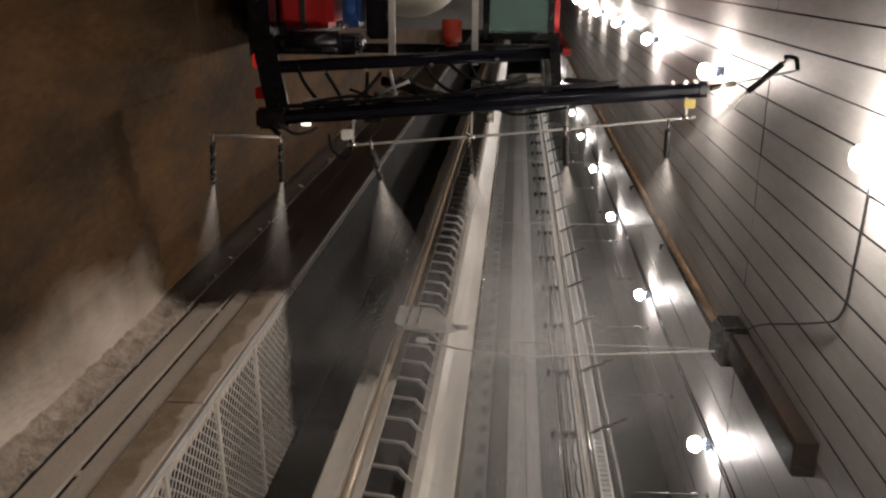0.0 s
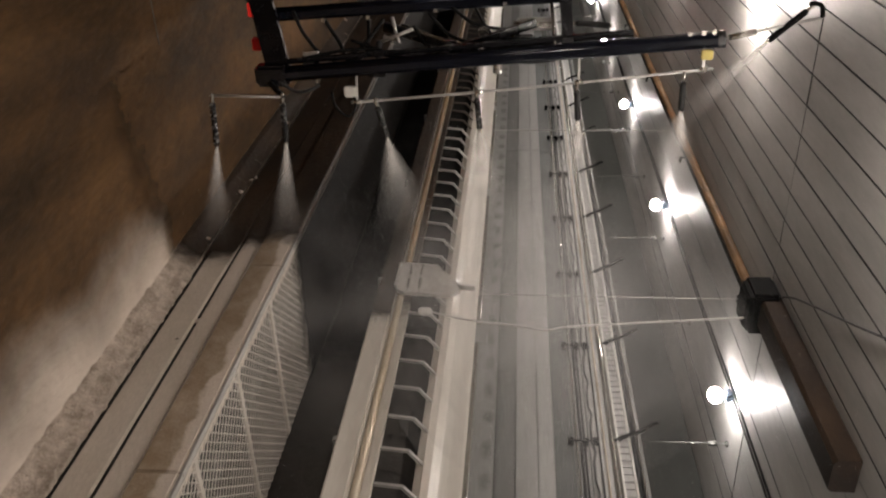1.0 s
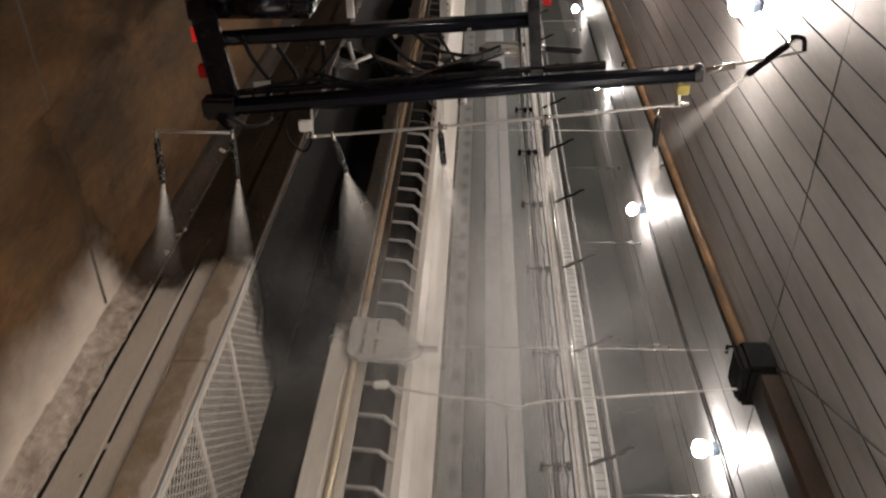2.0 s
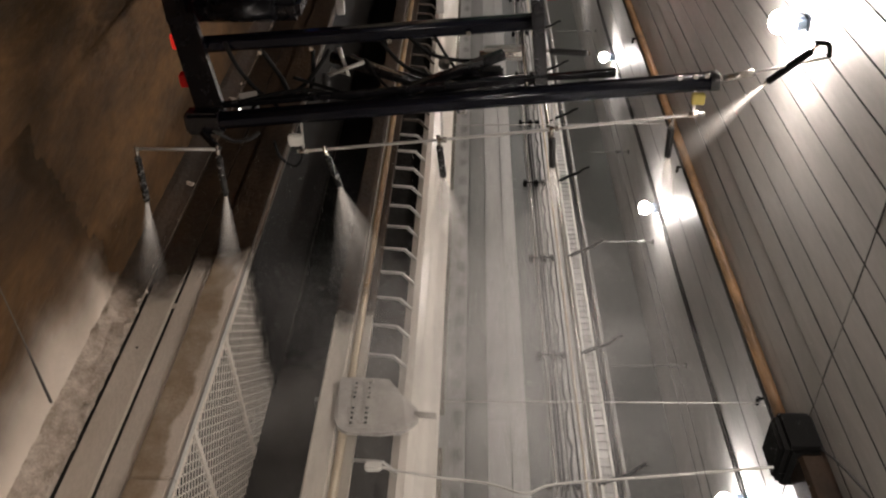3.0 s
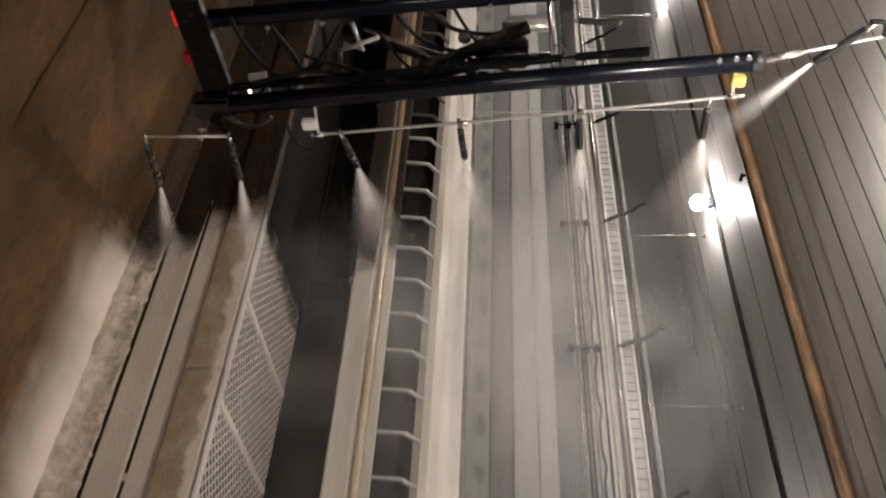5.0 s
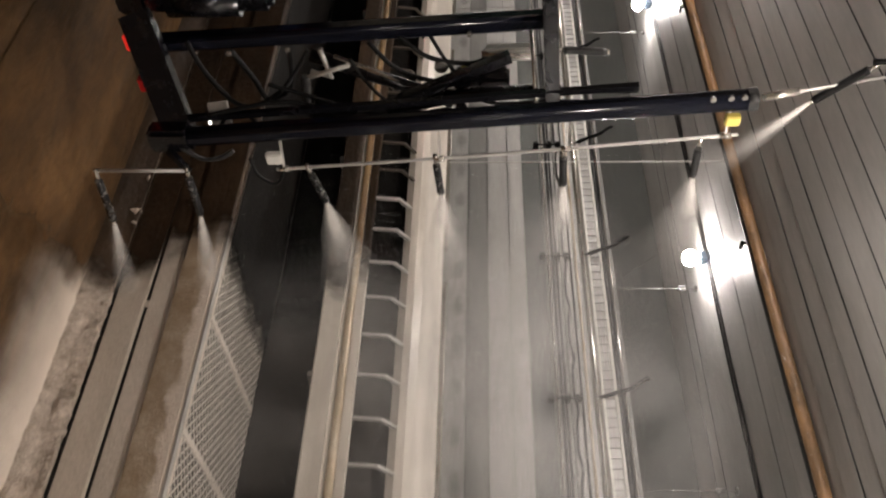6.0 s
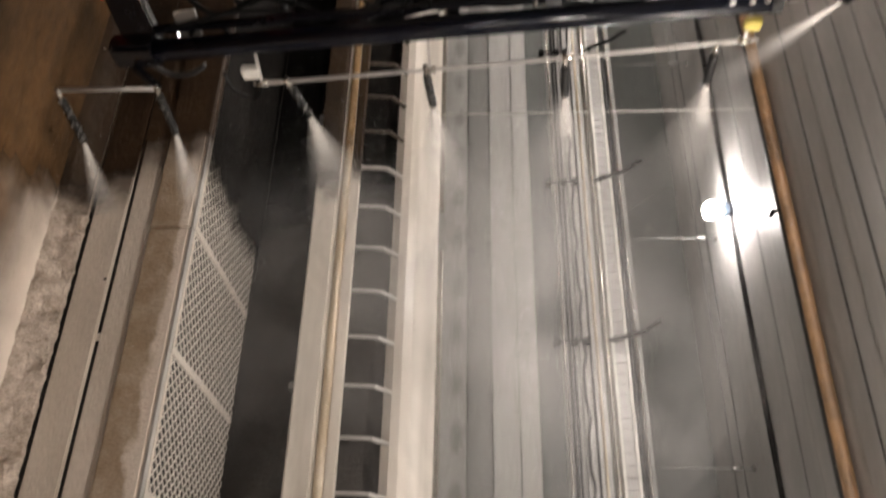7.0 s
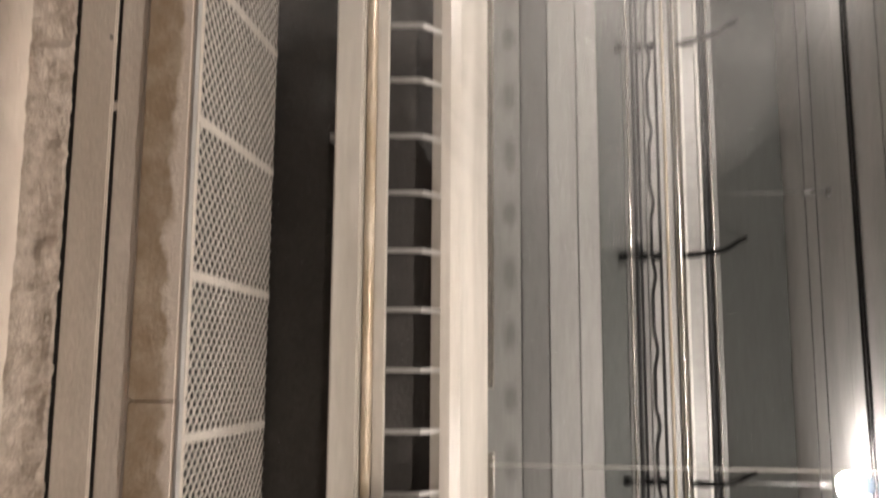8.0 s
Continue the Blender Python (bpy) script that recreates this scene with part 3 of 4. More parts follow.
# ---- conduits, brackets, rods ----
def build_services():
    y0, y1 = -13.0, 42.0
    w = BACK
    # the tube at z 3.60 paints the dark gap below the cove
    for name, x, z, r, m, lab in (("conduit", w - 0.10, 3.362, 0.032, M_STEEL, "shiny steel conduit along the back wall"),
                                  ("conduit", w - 0.04, 3.005, 0.018, M_RUBBER, "thin black cable along the back wall"),
                                  ("conduit", w - 0.04, 2.955, 0.014, M_STEEL, "thin bare steel conduit along the back wall"),
                                  ("conduit", w - 0.04, 3.045, 0.012, M_RUBBER, "thin black cable along the back wall"),
                                  ("conduit", w - 0.07, 3.205, 0.012, M_RUBBER, "thin black cable along the back wall"),
                                  ("conduit", w - 0.075, 3.265, 0.014, M_BRASS, "thin yellowed conduit along the back wall"),
                                  ("conduit", w - 0.055, 3.60, 0.03, M_RUBBER, "thick black tube standing in for the dark gap under the cove"),
                                  ("conduit", w - 0.08, 3.65, 0.012, M_STEEL, "thin bare steel conduit along the back wall")):
        tagged(part(name, tube(B(), [(x, y0, z), (x, y1, z)], r, 10, False), m), lab, "conduit", "conduits on the back wall")
    # pale cable ladder under the cove
    ladder = empty("cable_ladder", "pale cable ladder full of cables along the back wall", "cable ladder")
    part("rail", box(B(), (w - 0.14, y0, 3.40), (w - 0.10, y1, 3.425), 0.004), M_PALE, ladder)
    part("rail", box(B(), (w - 0.14, y0, 3.535), (w - 0.10, y1, 3.56), 0.004), M_PALE, ladder)
    part("backing", box(B(), (w - 0.108, y0, 3.40), (w - 0.06, y1, 3.56), 0.004), M_PANEL, ladder)
    me = mesh_of("rung", box(B(), (w - 0.122, -0.014, 3.425), (w - 0.104, 0.014, 3.535), 0.003), M_PANEL)
    for k in range(120):
        piece("rung", me, ladder, (0, -3.0 + 0.11 * k, 0))
    pts = []
    for i in range(260):
        y = -12.5 + i * 0.16
        pts.append((w - 0.075, y, 3.14 + (0.014 if i % 4 == 0 else -0.012)))
    tagged(part("looped_cable", tube(B(), pts, 0.013, 6), M_RUBBER), "black cable hung in small loops on the wall", "cable")
    # dark curved hangers at the top of the wall
    bm = B()
    tube(bm, [(5.64, 0, 3.40), (5.58, 0.0, 3.47), (5.53, 0.01, 3.58), (5.49, 0.03, 3.70), (5.455, 0.09, 3.80), (5.45, 0.12, 3.87)], 0.027, 8, True, 0.018)
    hook = tagged(part("ceiling_hook", bm, M_DULL), "dark curved steel hook under the ceiling", "hook", "hooks under the ceiling")
    hook.location = (0, -0.82, 0)
    bm = B()
    for z in (2.88, 3.05, 3.165):
        box(bm, (w - 0.14, -0.028, z - 0.032), (w - 0.03, 0.028, z + 0.032), 0.01)
    tube(bm, [(w - 0.10, 0, 2.86), (w - 0.10, 0, 3.2)], 0.010, 6, False)
    clamp = tagged(part("pipe_clamp", bm, M_DULL), "black clamp holding cables on the wall", "clamp", "clamps on the back wall")
    clamp.location = (0, -0.82, 0)
    bm = B()
    tube(bm, [(0, 0, 3.35), (0, 0, CEIL)], 0.0045, 6, False)
    tube(bm, [(0, 0, 3.93), (0, 0, 4.0)], 0.022, 8, False)
    tube(bm, [(0, 0, CEIL - 0.02), (0, 0, CEIL + 0.01)], 0.03, 8, False)
    rod = tagged(part("hanger_rod", bm, M_ROD), "thin threaded steel rod hanging from the ceiling", "rod", "rods from the ceiling")
    rod.location = (4.116, -0.60, 0)
    for k in range(-5, 20):
        if k:
            copy_thing(hook, pose(0, -0.82 + 1.89 * k, 0))
            copy_thing(clamp, pose(0, -0.82 + 1.89 * k, 0))
            copy_thing(rod, pose(4.116, -0.60 + 1.915 * k, 0))
    bm = B()
    tube(bm, [(0, 0, 1.9), (0, 0, CEIL)], 0.0045, 6, False)
    tube(bm, [(0, 0, CEIL - 0.02), (0, 0, CEIL + 0.01)], 0.02, 8, False)
    long_rod = tagged(part("hanger_rod", bm, M_CABLE), "long thin pale rod hanging from the ceiling", "rod", "long rods from the ceiling")
    long_rod.location = (2.75, -2.28, 0)
    for k in range(-2, 6):
        if k:
            copy_thing(long_rod, pose(2.75, -2.28 + 3.83 * k, 0))
    # dark clips beside the pipe
    bm = B()
    box(bm, (-0.045, -0.014, 4.045), (0.03, 0.014, 4.07), 0.006)
    tube(bm, [(-0.03, 0, 4.05), (-0.03, 0, 4.11)], 0.012, 8, False)
    clip = tagged(part("pipe_clip", bm, M_DULL), "small dark clip under the ceiling beside the pipe", "clip", "clips beside the ceiling pipe")
    clip.location = (2.77, -2.25, 0)
    for k in range(1, 12):
        copy_thing(clip, pose(2.77, -2.25 + 2.94 * k, 0))
    # brown pipe under the ceiling, with the box and beam at its end
    tagged(part("ceiling_pipe", tube(B(), [(2.50, -2.9, 4.055), (2.50, y1, 4.055)], 0.038, 12, False), M_RUST), "brown painted pipe under the ceiling", "pipe")
    tagged(part("ceiling_cable", tube(B(), [(2.585, -2.9, 4.06), (2.58, 8, 4.06), (2.585, y1, 4.06)], 0.034, 8, False), M_RUBBER), "black cable beside the brown pipe", "cable")
    tagged(part("ceiling_beam", profile(B(), [(2.22, CEIL), (2.22, 3.97), (2.25, 3.95), (2.43, 3.95), (2.45, 3.97), (2.45, CEIL)], -4.75, -3.1), M_BEAM), "brown steel beam under the ceiling", "beam")
    boxo = empty("junction_box", "black junction box at the pipe's end", "box")
    part("body", box(B(), (2.18, -3.14, 3.88), (2.52, -2.84, CEIL), 0.03), M_DULL, boxo)
    part("lid", box(B(), (2.22, -3.10, 3.86), (2.48, -2.88, 3.885), 0.01), M_DULL, boxo)
    part("gland", tube(B(), [(2.5, -2.86, 3.98), (2.5, -2.78, 4.02)], 0.03, 8, False), M_GREY, boxo)
    tagged(part("white_cable", tube(B(), [(2.40, -3.08, 3.9), (2.42, -3.14, 3.2), (2.45, -3.18, 2.6), (2.43, -3.26, 2.42), (2.45, -3.18, 2.2), (2.44, -3.14, 1.86),
                                          (2.38, -3.12, 1.55)], 0.008, 6), M_CABLE), "white cable hanging from the junction box", "cable")
    tagged(part("plug", box(B(), (2.36, -3.15, 1.48), (2.40, -3.09, 1.58), 0.01), M_PALE), "pale plug on the white cable", "plug")
    tagged(part("lamp_cable", tube(B(), [(2.25, -3.05, 4.08), (2.02, -3.42, 4.08), (1.57, -4.43, 4.08), (1.36, -4.80, 4.08), (1.03, -4.87, 4.08), (0.6, -4.9, 4.08)], 0.007, 6), M_RUBBER),
           "black cable along the ceiling to a lamp", "cable")
    # lamp row cables
    for x in (3.60, 3.66):
        pts = [(x + 0.02 * math.sin(i * 1.3), y0 + i * 1.2, CEIL - 0.012) for i in range(46)]
        tagged(part("lamp_cable", tube(B(), pts, 0.009, 6, False), M_RUBBER), "black supply cable along the row of lamps", "cable")


# ---- ceiling lamps ----
def build_lamps():
    lamp = empty("ceiling_lamp", "glaring white lamp in a dark housing under the ceiling", "lamp", "lamps under the ceiling")
    part("bracket", box(B(), (-0.05, -0.05, -0.012), (0.05, 0.05, 0.0), 0.003), M_BLUEGREY, lamp)
    part("housing", box(B(), (-0.045, -0.055, -0.095), (0.045, 0.055, -0.012), 0.02), M_BLUEGREY, lamp, "dark blue lamp housing")
    bm = B()
    bmesh.ops.create_uvsphere(bm, u_segments=20, v_segments=12, radius=1)
    for v in bm.verts:
        v.co = Vector((v.co.x * 0.07, v.co.y * 0.07, v.co.z * 0.062 - 0.16))
    for f in bm.faces:
        f.smooth = True
    part("globe", bm, M_LAMP, lamp, "glaring white lamp glass")
    # the row at x -5.3 is unseen, added to brighten the walkway's face
    spots = [(3.625, -2.453 + 3.7266 * k) for k in range(-2, 12)] + [(0.40, -8.84 + 3.72 * k) for k in range(8)] + [(-5.3, -20.5 + 3.7266 * k) for k in range(5)]
    warm = None
    for i, (x, y) in enumerate(spots):
        m = pose(x, y, CEIL, 0, 0, 0)
        if x < 2 and not warm:
            warm = copy_thing(lamp, m)
            globe = [o for o in warm.children if o.name.startswith("globe")][0]
            globe.data = globe.data.copy()
            globe.data.materials[0] = M_ROAD_LAMP
            tagged(warm, "glaring warm-white lamp in a dark housing above the road, repeated as unseen fill")
        elif i:
            copy_thing(warm or lamp, m)
        else:
            lamp.matrix_basis = m


# ---- the washer: a truck with an upright spray boom ----
TRUCK_ROWS = [(0, 0.0, 0.0), (0.5, 0.032, 0.321), (1, 0.087, 0.650), (1.5, 0.135, 0.915), (2, 0.161, 1.195), (3.5, 0.220, 2.030), (4, 0.258, 2.365), (4.5, 0.288, 2.705),
              (6, 0.350, 3.555), (6.5, 0.360, 3.865), (7, 0.373, 4.187), (7.5, 0.378, 4.514), (8, 0.378, 4.841)]
WHEELS = []


def lance(parent, top, tip, wet=True, grip=M_RUBBER):
    top, tip = Vector(top), Vector(tip)
    d = (tip - top).normalized()
    holder = part("lance", tube(B(), [top + 0.05 * d, top + 0.07 * d, tip - 0.02 * d, tip], 0.020, 10, False), grip, parent, "black spray lance")
    part("knuckle", tube(B(), [top - 0.02 * d, top + 0.06 * d], 0.012, 8, False), M_STEEL, holder, "bright steel knuckle")
    part("nozzle", tube(B(), [tip - 0.002 * d, tip + 0.018 * d], 0.012, 8, False), M_STEEL, holder)
    return holder


def spray(parent, tip, d, length=1.15, spread=0.33, flat=0.55, material=None, name="spray"):
    """Nested cones of drops from tip along d."""
    tip, d = Vector(tip), Vector(d).normalized()
    bm = B()
    rng = random.Random(int(tip.z * 1000))
    for s, w in ((1.0, 1.0), (0.98, 0.8), (0.95, 0.62), (0.9, 0.45), (0.85, 0.28)):
        rings = []
        for i in range(11):
            t = i / 10
            r = 0.008 + spread * w * length * t ** 0.9
            rings.append([bm.verts.new((r * math.cos(a) * (1 + 0.08 * rng.uniform(-1, 1)), r * math.sin(a) * flat, length * s * t)) for a in (2 * math.pi * k / 18 for k in range(18))])
        for a, b in zip(rings, rings[1:]):
            for k in range(18):
                bm.faces.new((a[k], a[(k + 1) % 18], b[(k + 1) % 18], b[k])).smooth = True
    ob = part(name, bm, material or M_SPRAY, parent, "fine white water spray")
    tagged(ob, kind="stuff")
    q = d.to_track_quat("Z", "X")
    ob.matrix_basis = Matrix.LocRotScale(tip, q, None)
    return ob


def build_truck():
    t = empty("wash_truck", "black tunnel-washing truck with an upright spray boom", "truck")
    # chassis, deck, cab
    part("deck", box(B(), (-1.95, -3.0, 0.28), (0.12, 1.9, 0.38), 0.01), M_BLACK, t)
    part("rear_bumper", box(B(), (-1.95, -3.25, 0.30), (0.14, -3.02, 0.46), 0.02), M_BLACK, t)
    cab = part("cab", box(B(), (-1.95, -0.3, 0.38), (0.12, 1.9, 2.55), 0.06), M_PANEL_M, t, "grey truck cab with red roof edge")
    part("roof", box(B(), (-1.97, -0.4, 2.55), (0.13, 1.95, 2.66), 0.03), M_REDPAINT, cab)
    part("window", box(B(), (-0.95, -2.72, 2.02), (-0.02, -2.70, 2.46), 0.004), M_GLASS, t, "tinted glass pane in a black frame")
    bm = B()
    for z0, z1, x0, x1 in ((1.97, 2.02, -1.0, 0.03), (2.46, 2.51, -1.0, 0.03), (2.02, 2.46, -0.02, 0.03), (2.02, 2.46, -1.0, -0.95)):
        box(bm, (x0, -2.74, z0), (x1, -2.68, z1), 0.004)
    part("window_frame", bm, M_BLACK, t)
    part("side_post", bar(B(), (0.10, -2.7, 0.38), (0.10, -2.7, 2.60), 0.07, 0.07), M_BLACK, t)
    part("side_rail", bar(B(), (0.10, -2.95, 2.60), (0.10, -0.3, 2.60), 0.05, 0.06, (0, 0, 1)), M_REDPAINT, t, "red top rail")
    for z in (1.30, 1.92):
        part("frame_post", bar(B(), (0.2, -2.93, z), (-1.0, -2.85, z), 0.05, 0.045, (0, 0, 1)), M_GALV, t, "bare steel frame tube")
    # load on the deck
    bm = B()
    box(bm, (-0.9, -2.85, 0.42), (-0.05, -2.45, 0.84), 0.05)
    for k in range(3):
        box(bm, (-0.88 + 0.28 * k, -2.88, 0.46), (-0.66 + 0.28 * k, -2.84, 0.80), 0.01)
    can = part("red_bag", bm, M_RED, t, "red equipment bag with black straps")
    for x in (-0.62, -0.34):
        part("strap", box(B(), (x, -2.895, 0.43), (x + 0.05, -2.84, 0.83), 0.004), M_RUBBER, can)
    part("strap", box(B(), (-0.9, -2.892, 0.60), (-0.05, -2.85, 0.64), 0.004), M_RUBBER, can)
    part("gearbox", box(B(), (-0.03, -3.30, 0.47), (0.10, -2.98, 1.12), 0.03), M_BLACK, t)
    part("slew_motor", tube(B(), [(0.0, -3.34, 0.62), (0.0, -3.34, 0.98)], 0.07, 14, False), M_BLACK, t)
    part("canvas_cover", box(B(), (-1.2, -2.75, 1.06), (-0.12, -2.35, 1.26), 0.06), M_CREAM, t, "folded pale canvas cover")
    bm = B()
    box(bm, (-0.7, -2.8, 0.90), (-0.06, -2.5, 1.06), 0.04)
    tube(bm, [(-0.2, -2.82, 0.98), (-0.2, -2.86, 0.98)], 0.04, 10, False)
    part("blue_canister", bm, M_BLUE, t, "blue plastic canister")
    bm = B()
    bmesh.ops.create_uvsphere(bm, u_segments=20, v_segments=12, radius=1)
    for v in bm.verts:
        v.co = Vector((v.co.x * 0.55 - 0.65, v.co.y * 0.45 - 2.2, v.co.z * 0.52 + 1.35))
    for f in bm.faces:
        f.smooth = True
    part("water_tank", bm, M_CREAM, t, "cream plastic water tank")
    bm = B()
    tube(bm, [(-0.12, -2.82, 1.74), (0.04, -2.84, 1.74)], 0.075, 14, False)
    tube(bm, [(0.03, -2.84, 1.74), (0.07, -2.84, 1.74)], 0.05, 14, False)
    part("pump", bm, M_ORANGE, t, "orange pump housing")
    part("engine_block", box(B(), (-0.6, -2.9, 1.1), (0.02, -2.6, 1.28), 0.02), M_BLACK, t)
    # tail lamps on the arm that carries the boom
    part("swing_arm", bar(B(), (0.02, -3.40, 0.46), (0.50, -3.78, 0.66), 0.08, 0.15, (0, 0, 1)), M_BLACK, t)
    part("arm_plate", box(B(), (0.40, -3.85, 0.50), (0.54, -3.74, 0.72), 0.02), M_BLACK, t)
    part("tail_lamp", box(B(), (0.08, -3.50, 0.40), (0.17, -3.43, 0.47), 0.006), M_BRAKE, t, "lit red tail lamp")
    part("tail_lamp", box(B(), (0.30, -3.56, 0.42), (0.38, -3.50, 0.48), 0.006), M_TAIL, t, "red tail lamp")
    # boom
    boom = part("boom", round_bar(B(), (0.47, -3.80, 0.60), (0.25, -3.80, 3.40), 0.095, 0.085, 0.03), M_BOOM, t, "glossy blue-black square steel boom")
    part("end_cap", round_bar(B(), (0.251, -3.80, 3.395), (0.247, -3.80, 3.44), 0.10, 0.09, 0.03), M_RUBBER, boom)
    for z in (3.22, 3.30, 3.36):
        x = 0.475 - 0.225 * (z - 0.55) / 2.85 - 0.062
        part("bolt", tube(B(), [(x, -3.85, z), (x, -3.862, z)], 0.014, 8, False), M_STEEL, boom)
    part("rail_plate", bar(B(), (0.40, -3.735, 0.7), (0.22, -3.735, 2.9), 0.03, 0.03), M_BLACK, boom)
    part("upper_beam", round_bar(B(), (0.18, -3.42, 0.46), (0.06, -3.42, 2.50), 0.085, 0.085, 0.022), M_BOOM, t)
    part("cross_arm", bar(B(), (-0.05, -3.42, 2.48), (0.33, -3.78, 2.50), 0.07, 0.07, (0, 0, 1)), M_BLACK, t)
    part("hydraulic_cylinder", tube(B(), [(0.26, -3.42, 1.30), (0.42, -3.60, 2.02)], 0.035, 12, False), M_BLACK, t)
    part("piston_rod", tube(B(), [(0.24, -3.46, 1.42), (0.44, -3.62, 2.08)], 0.013, 10, False), M_STEEL, t, "bright piston rod")
    part("lower_brace", bar(B(), (0.42, -3.74, 1.5), (0.22, -3.50, 2.3), 0.05, 0.05), M_BLACK, t)
    part("valve_block", box(B(), (0.30, -3.58, 2.02), (0.44, -3.46, 2.30), 0.015), M_BLACK, t)
    part("coupling", box(B(), (0.20, -3.47, 2.18), (0.28, -3.41, 2.42), 0.012), M_GALV, t, "bare metal coupling")
    part("coupling", tube(B(), [(0.24, -3.46, 2.16), (0.24, -3.46, 2.40)], 0.022, 10, False), M_STEEL, t)
    part("tag", box(B(), (0.27, -3.50, 2.06), (0.31, -3.49, 2.16), 0.002), M_YELLOW, t, "yellow tag")
    bm = B()
    tube(bm, [(0.18, -3.48, 1.36), (0.34, -3.5, 1.40), (0.30, -3.5, 1.30)], 0.014, 8, False)
    tube(bm, [(0.34, -3.5, 1.28), (0.25, -3.52, 1.50)], 0.012, 8, False)
    part("tee_handle", bm, M_GALV, t, "bare steel tee handle")
    part("wet_lance", tube(B(), [(0.33, -3.50, 1.27), (0.50, -3.52, 1.25)], 0.022, 10, False), M_RUBBER, t)
    # spray pipes
    pipe = part("spray_pipe", tube(B(), [(0.635, -3.86, 1.12), (0.54, -3.86, 2.2), (0.415, -3.86, 3.38)], 0.009, 8), M_GALV, t, "thin bare steel spray pipe")
    for z, x in ((1.16, 0.63), (1.95, 0.565), (2.57, 0.50), (3.32, 0.42)):
        part("fitting", tube(B(), [(x, -3.86, z - 0.025), (x, -3.86, z + 0.025)], 0.017, 8, False), M_STEEL, pipe)
        part("stay", bar(B(), (x, -3.86, z), (x - 0.16, -3.82, z), 0.012, 0.012, (0, 0, 1)), M_GALV, pipe)
    part("yellow_clamp", box(B(), (0.30, -3.87, 3.30), (0.36, -3.83, 3.37), 0.006), M_YELLOW, t, "yellow clamp block")
    part("switch_box", box(B(), (0.53, -3.87, 1.08), (0.60, -3.83, 1.16), 0.008), M_PALE, t, "pale switch box")
    part("low_pipe", tube(B(), [(0.56, -3.94, 0.22), (0.575, -3.93, 0.70)], 0.009, 8, False), M_GALV, t, "thin bare steel spray pipe")
    part("low_bracket", bar(B(), (0.50, -3.86, 0.60), (0.58, -3.93, 0.70), 0.03, 0.03), M_BLACK, t)
    rows = [((0.56, -3.95, 0.235), (0.885, -3.98, 0.225)), ((0.57, -3.93, 0.69), (0.87, -3.95, 0.685)), ((0.62, -3.86, 1.28), (0.87, -3.86, 1.34)),
            ((0.56, -3.86, 1.93), (0.81, -3.86, 1.95)), ((0.51, -3.86, 2.56), (0.74, -3.87, 2.575)), ((0.45, -3.86, 3.21), (0.68, -3.87, 3.215))]
    for i, (a, b) in enumerate(rows):
        lance(t, a, b, grip=M_WETGRIP if i < 4 else M_RUBBER)
        d = Vector(b) - Vector(a)
        d.y -= 0.10
        if i < 2:
            spray(t, b, d, 0.95, 0.16, 0.8)
            spray(t, b, d, 0.42, 0.07, 0.9, M_CORE, "spray_core")
        elif i < 4:
            spray(t, b, d, 0.95, 0.34, 0.8)
            spray(t, b, d, 0.30, 0.16, 0.9, M_CORE, "spray_core")
        else:
            spray(t, b, d + Vector((0, -0.03, -0.05)), 1.1, 0.46, 0.7, M_SPRAY_THIN)
            spray(t, b, d, 0.24, 0.2, 0.9, M_CORE, "spray_core")
    # top lance beyond the boom's end
    part("tip_rod", tube(B(), [(0.247, -3.80, 3.43), (0.12, -3.80, 4.0)], 0.008, 8, False), M_GALV, t, "thin bare steel rod")
    part("tip_fitting", tube(B(), [(0.24, -3.80, 3.46), (0.205, -3.80, 3.62)], 0.02, 8, False), M_STEEL, t)
    part("tip_elbow", tube(B(), [(0.12, -3.80, 3.99), (0.05, -3.80, 3.97), (0.04, -3.8, 3.90)], 0.014, 8), M_DULL, t)
    lance(t, (0.05, -3.80, 3.93), (0.26, -3.80, 3.70), grip=M_DULL)
    spray(t, (0.27, -3.80, 3.69), (0.62, -0.08, -0.62), 1.1, 0.15, 0.6, M_SPRAY_THIN)
    spray(t, (0.27, -3.80, 3.69), (0.62, -0.08, -0.62), 0.45, 0.045, 0.9, M_CORE, "spray_core")
    lance(t, (0.24, -3.42, 2.52), (0.26, -3.42, 2.78))
    # hoses
    for pts, r in (([(0.2, -3.45, 0.9), (0.34, -3.5, 1.0), (0.46, -3.52, 1.06), (0.4, -3.5, 1.18), (0.2, -3.45, 1.2)], 0.014),
                   ([(0.56, -3.86, 1.0), (0.66, -3.87, 1.02), (0.72, -3.88, 1.10), (0.66, -3.87, 1.15), (0.58, -3.86, 1.14)], 0.009),
                   ([(0.16, -3.45, 1.6), (0.3, -3.5, 1.75), (0.36, -3.52, 2.0), (0.3, -3.48, 2.2)], 0.012),
                   ([(0.12, -3.45, 1.75), (0.22, -3.5, 1.9), (0.26, -3.5, 2.1), (0.25, -3.46, 2.2)], 0.012),
                   ([(0.36, -3.72, 1.3), (0.40, -3.70, 1.7), (0.33, -3.68, 2.1), (0.28, -3.7, 2.5), (0.24, -3.74, 2.9)], 0.013),
                   ([(0.3, -3.6, 1.1), (0.38, -3.62, 1.35), (0.44, -3.66, 1.6), (0.36, -3.6, 2.0)], 0.011),
                   ([(0.45, -3.72, 0.85), (0.38, -3.7, 0.95), (0.47, -3.72, 1.05)], 0.01)):
        part("hose", tube(B(), pts, r, 8), M_HOSE, t, "black rubber hose")
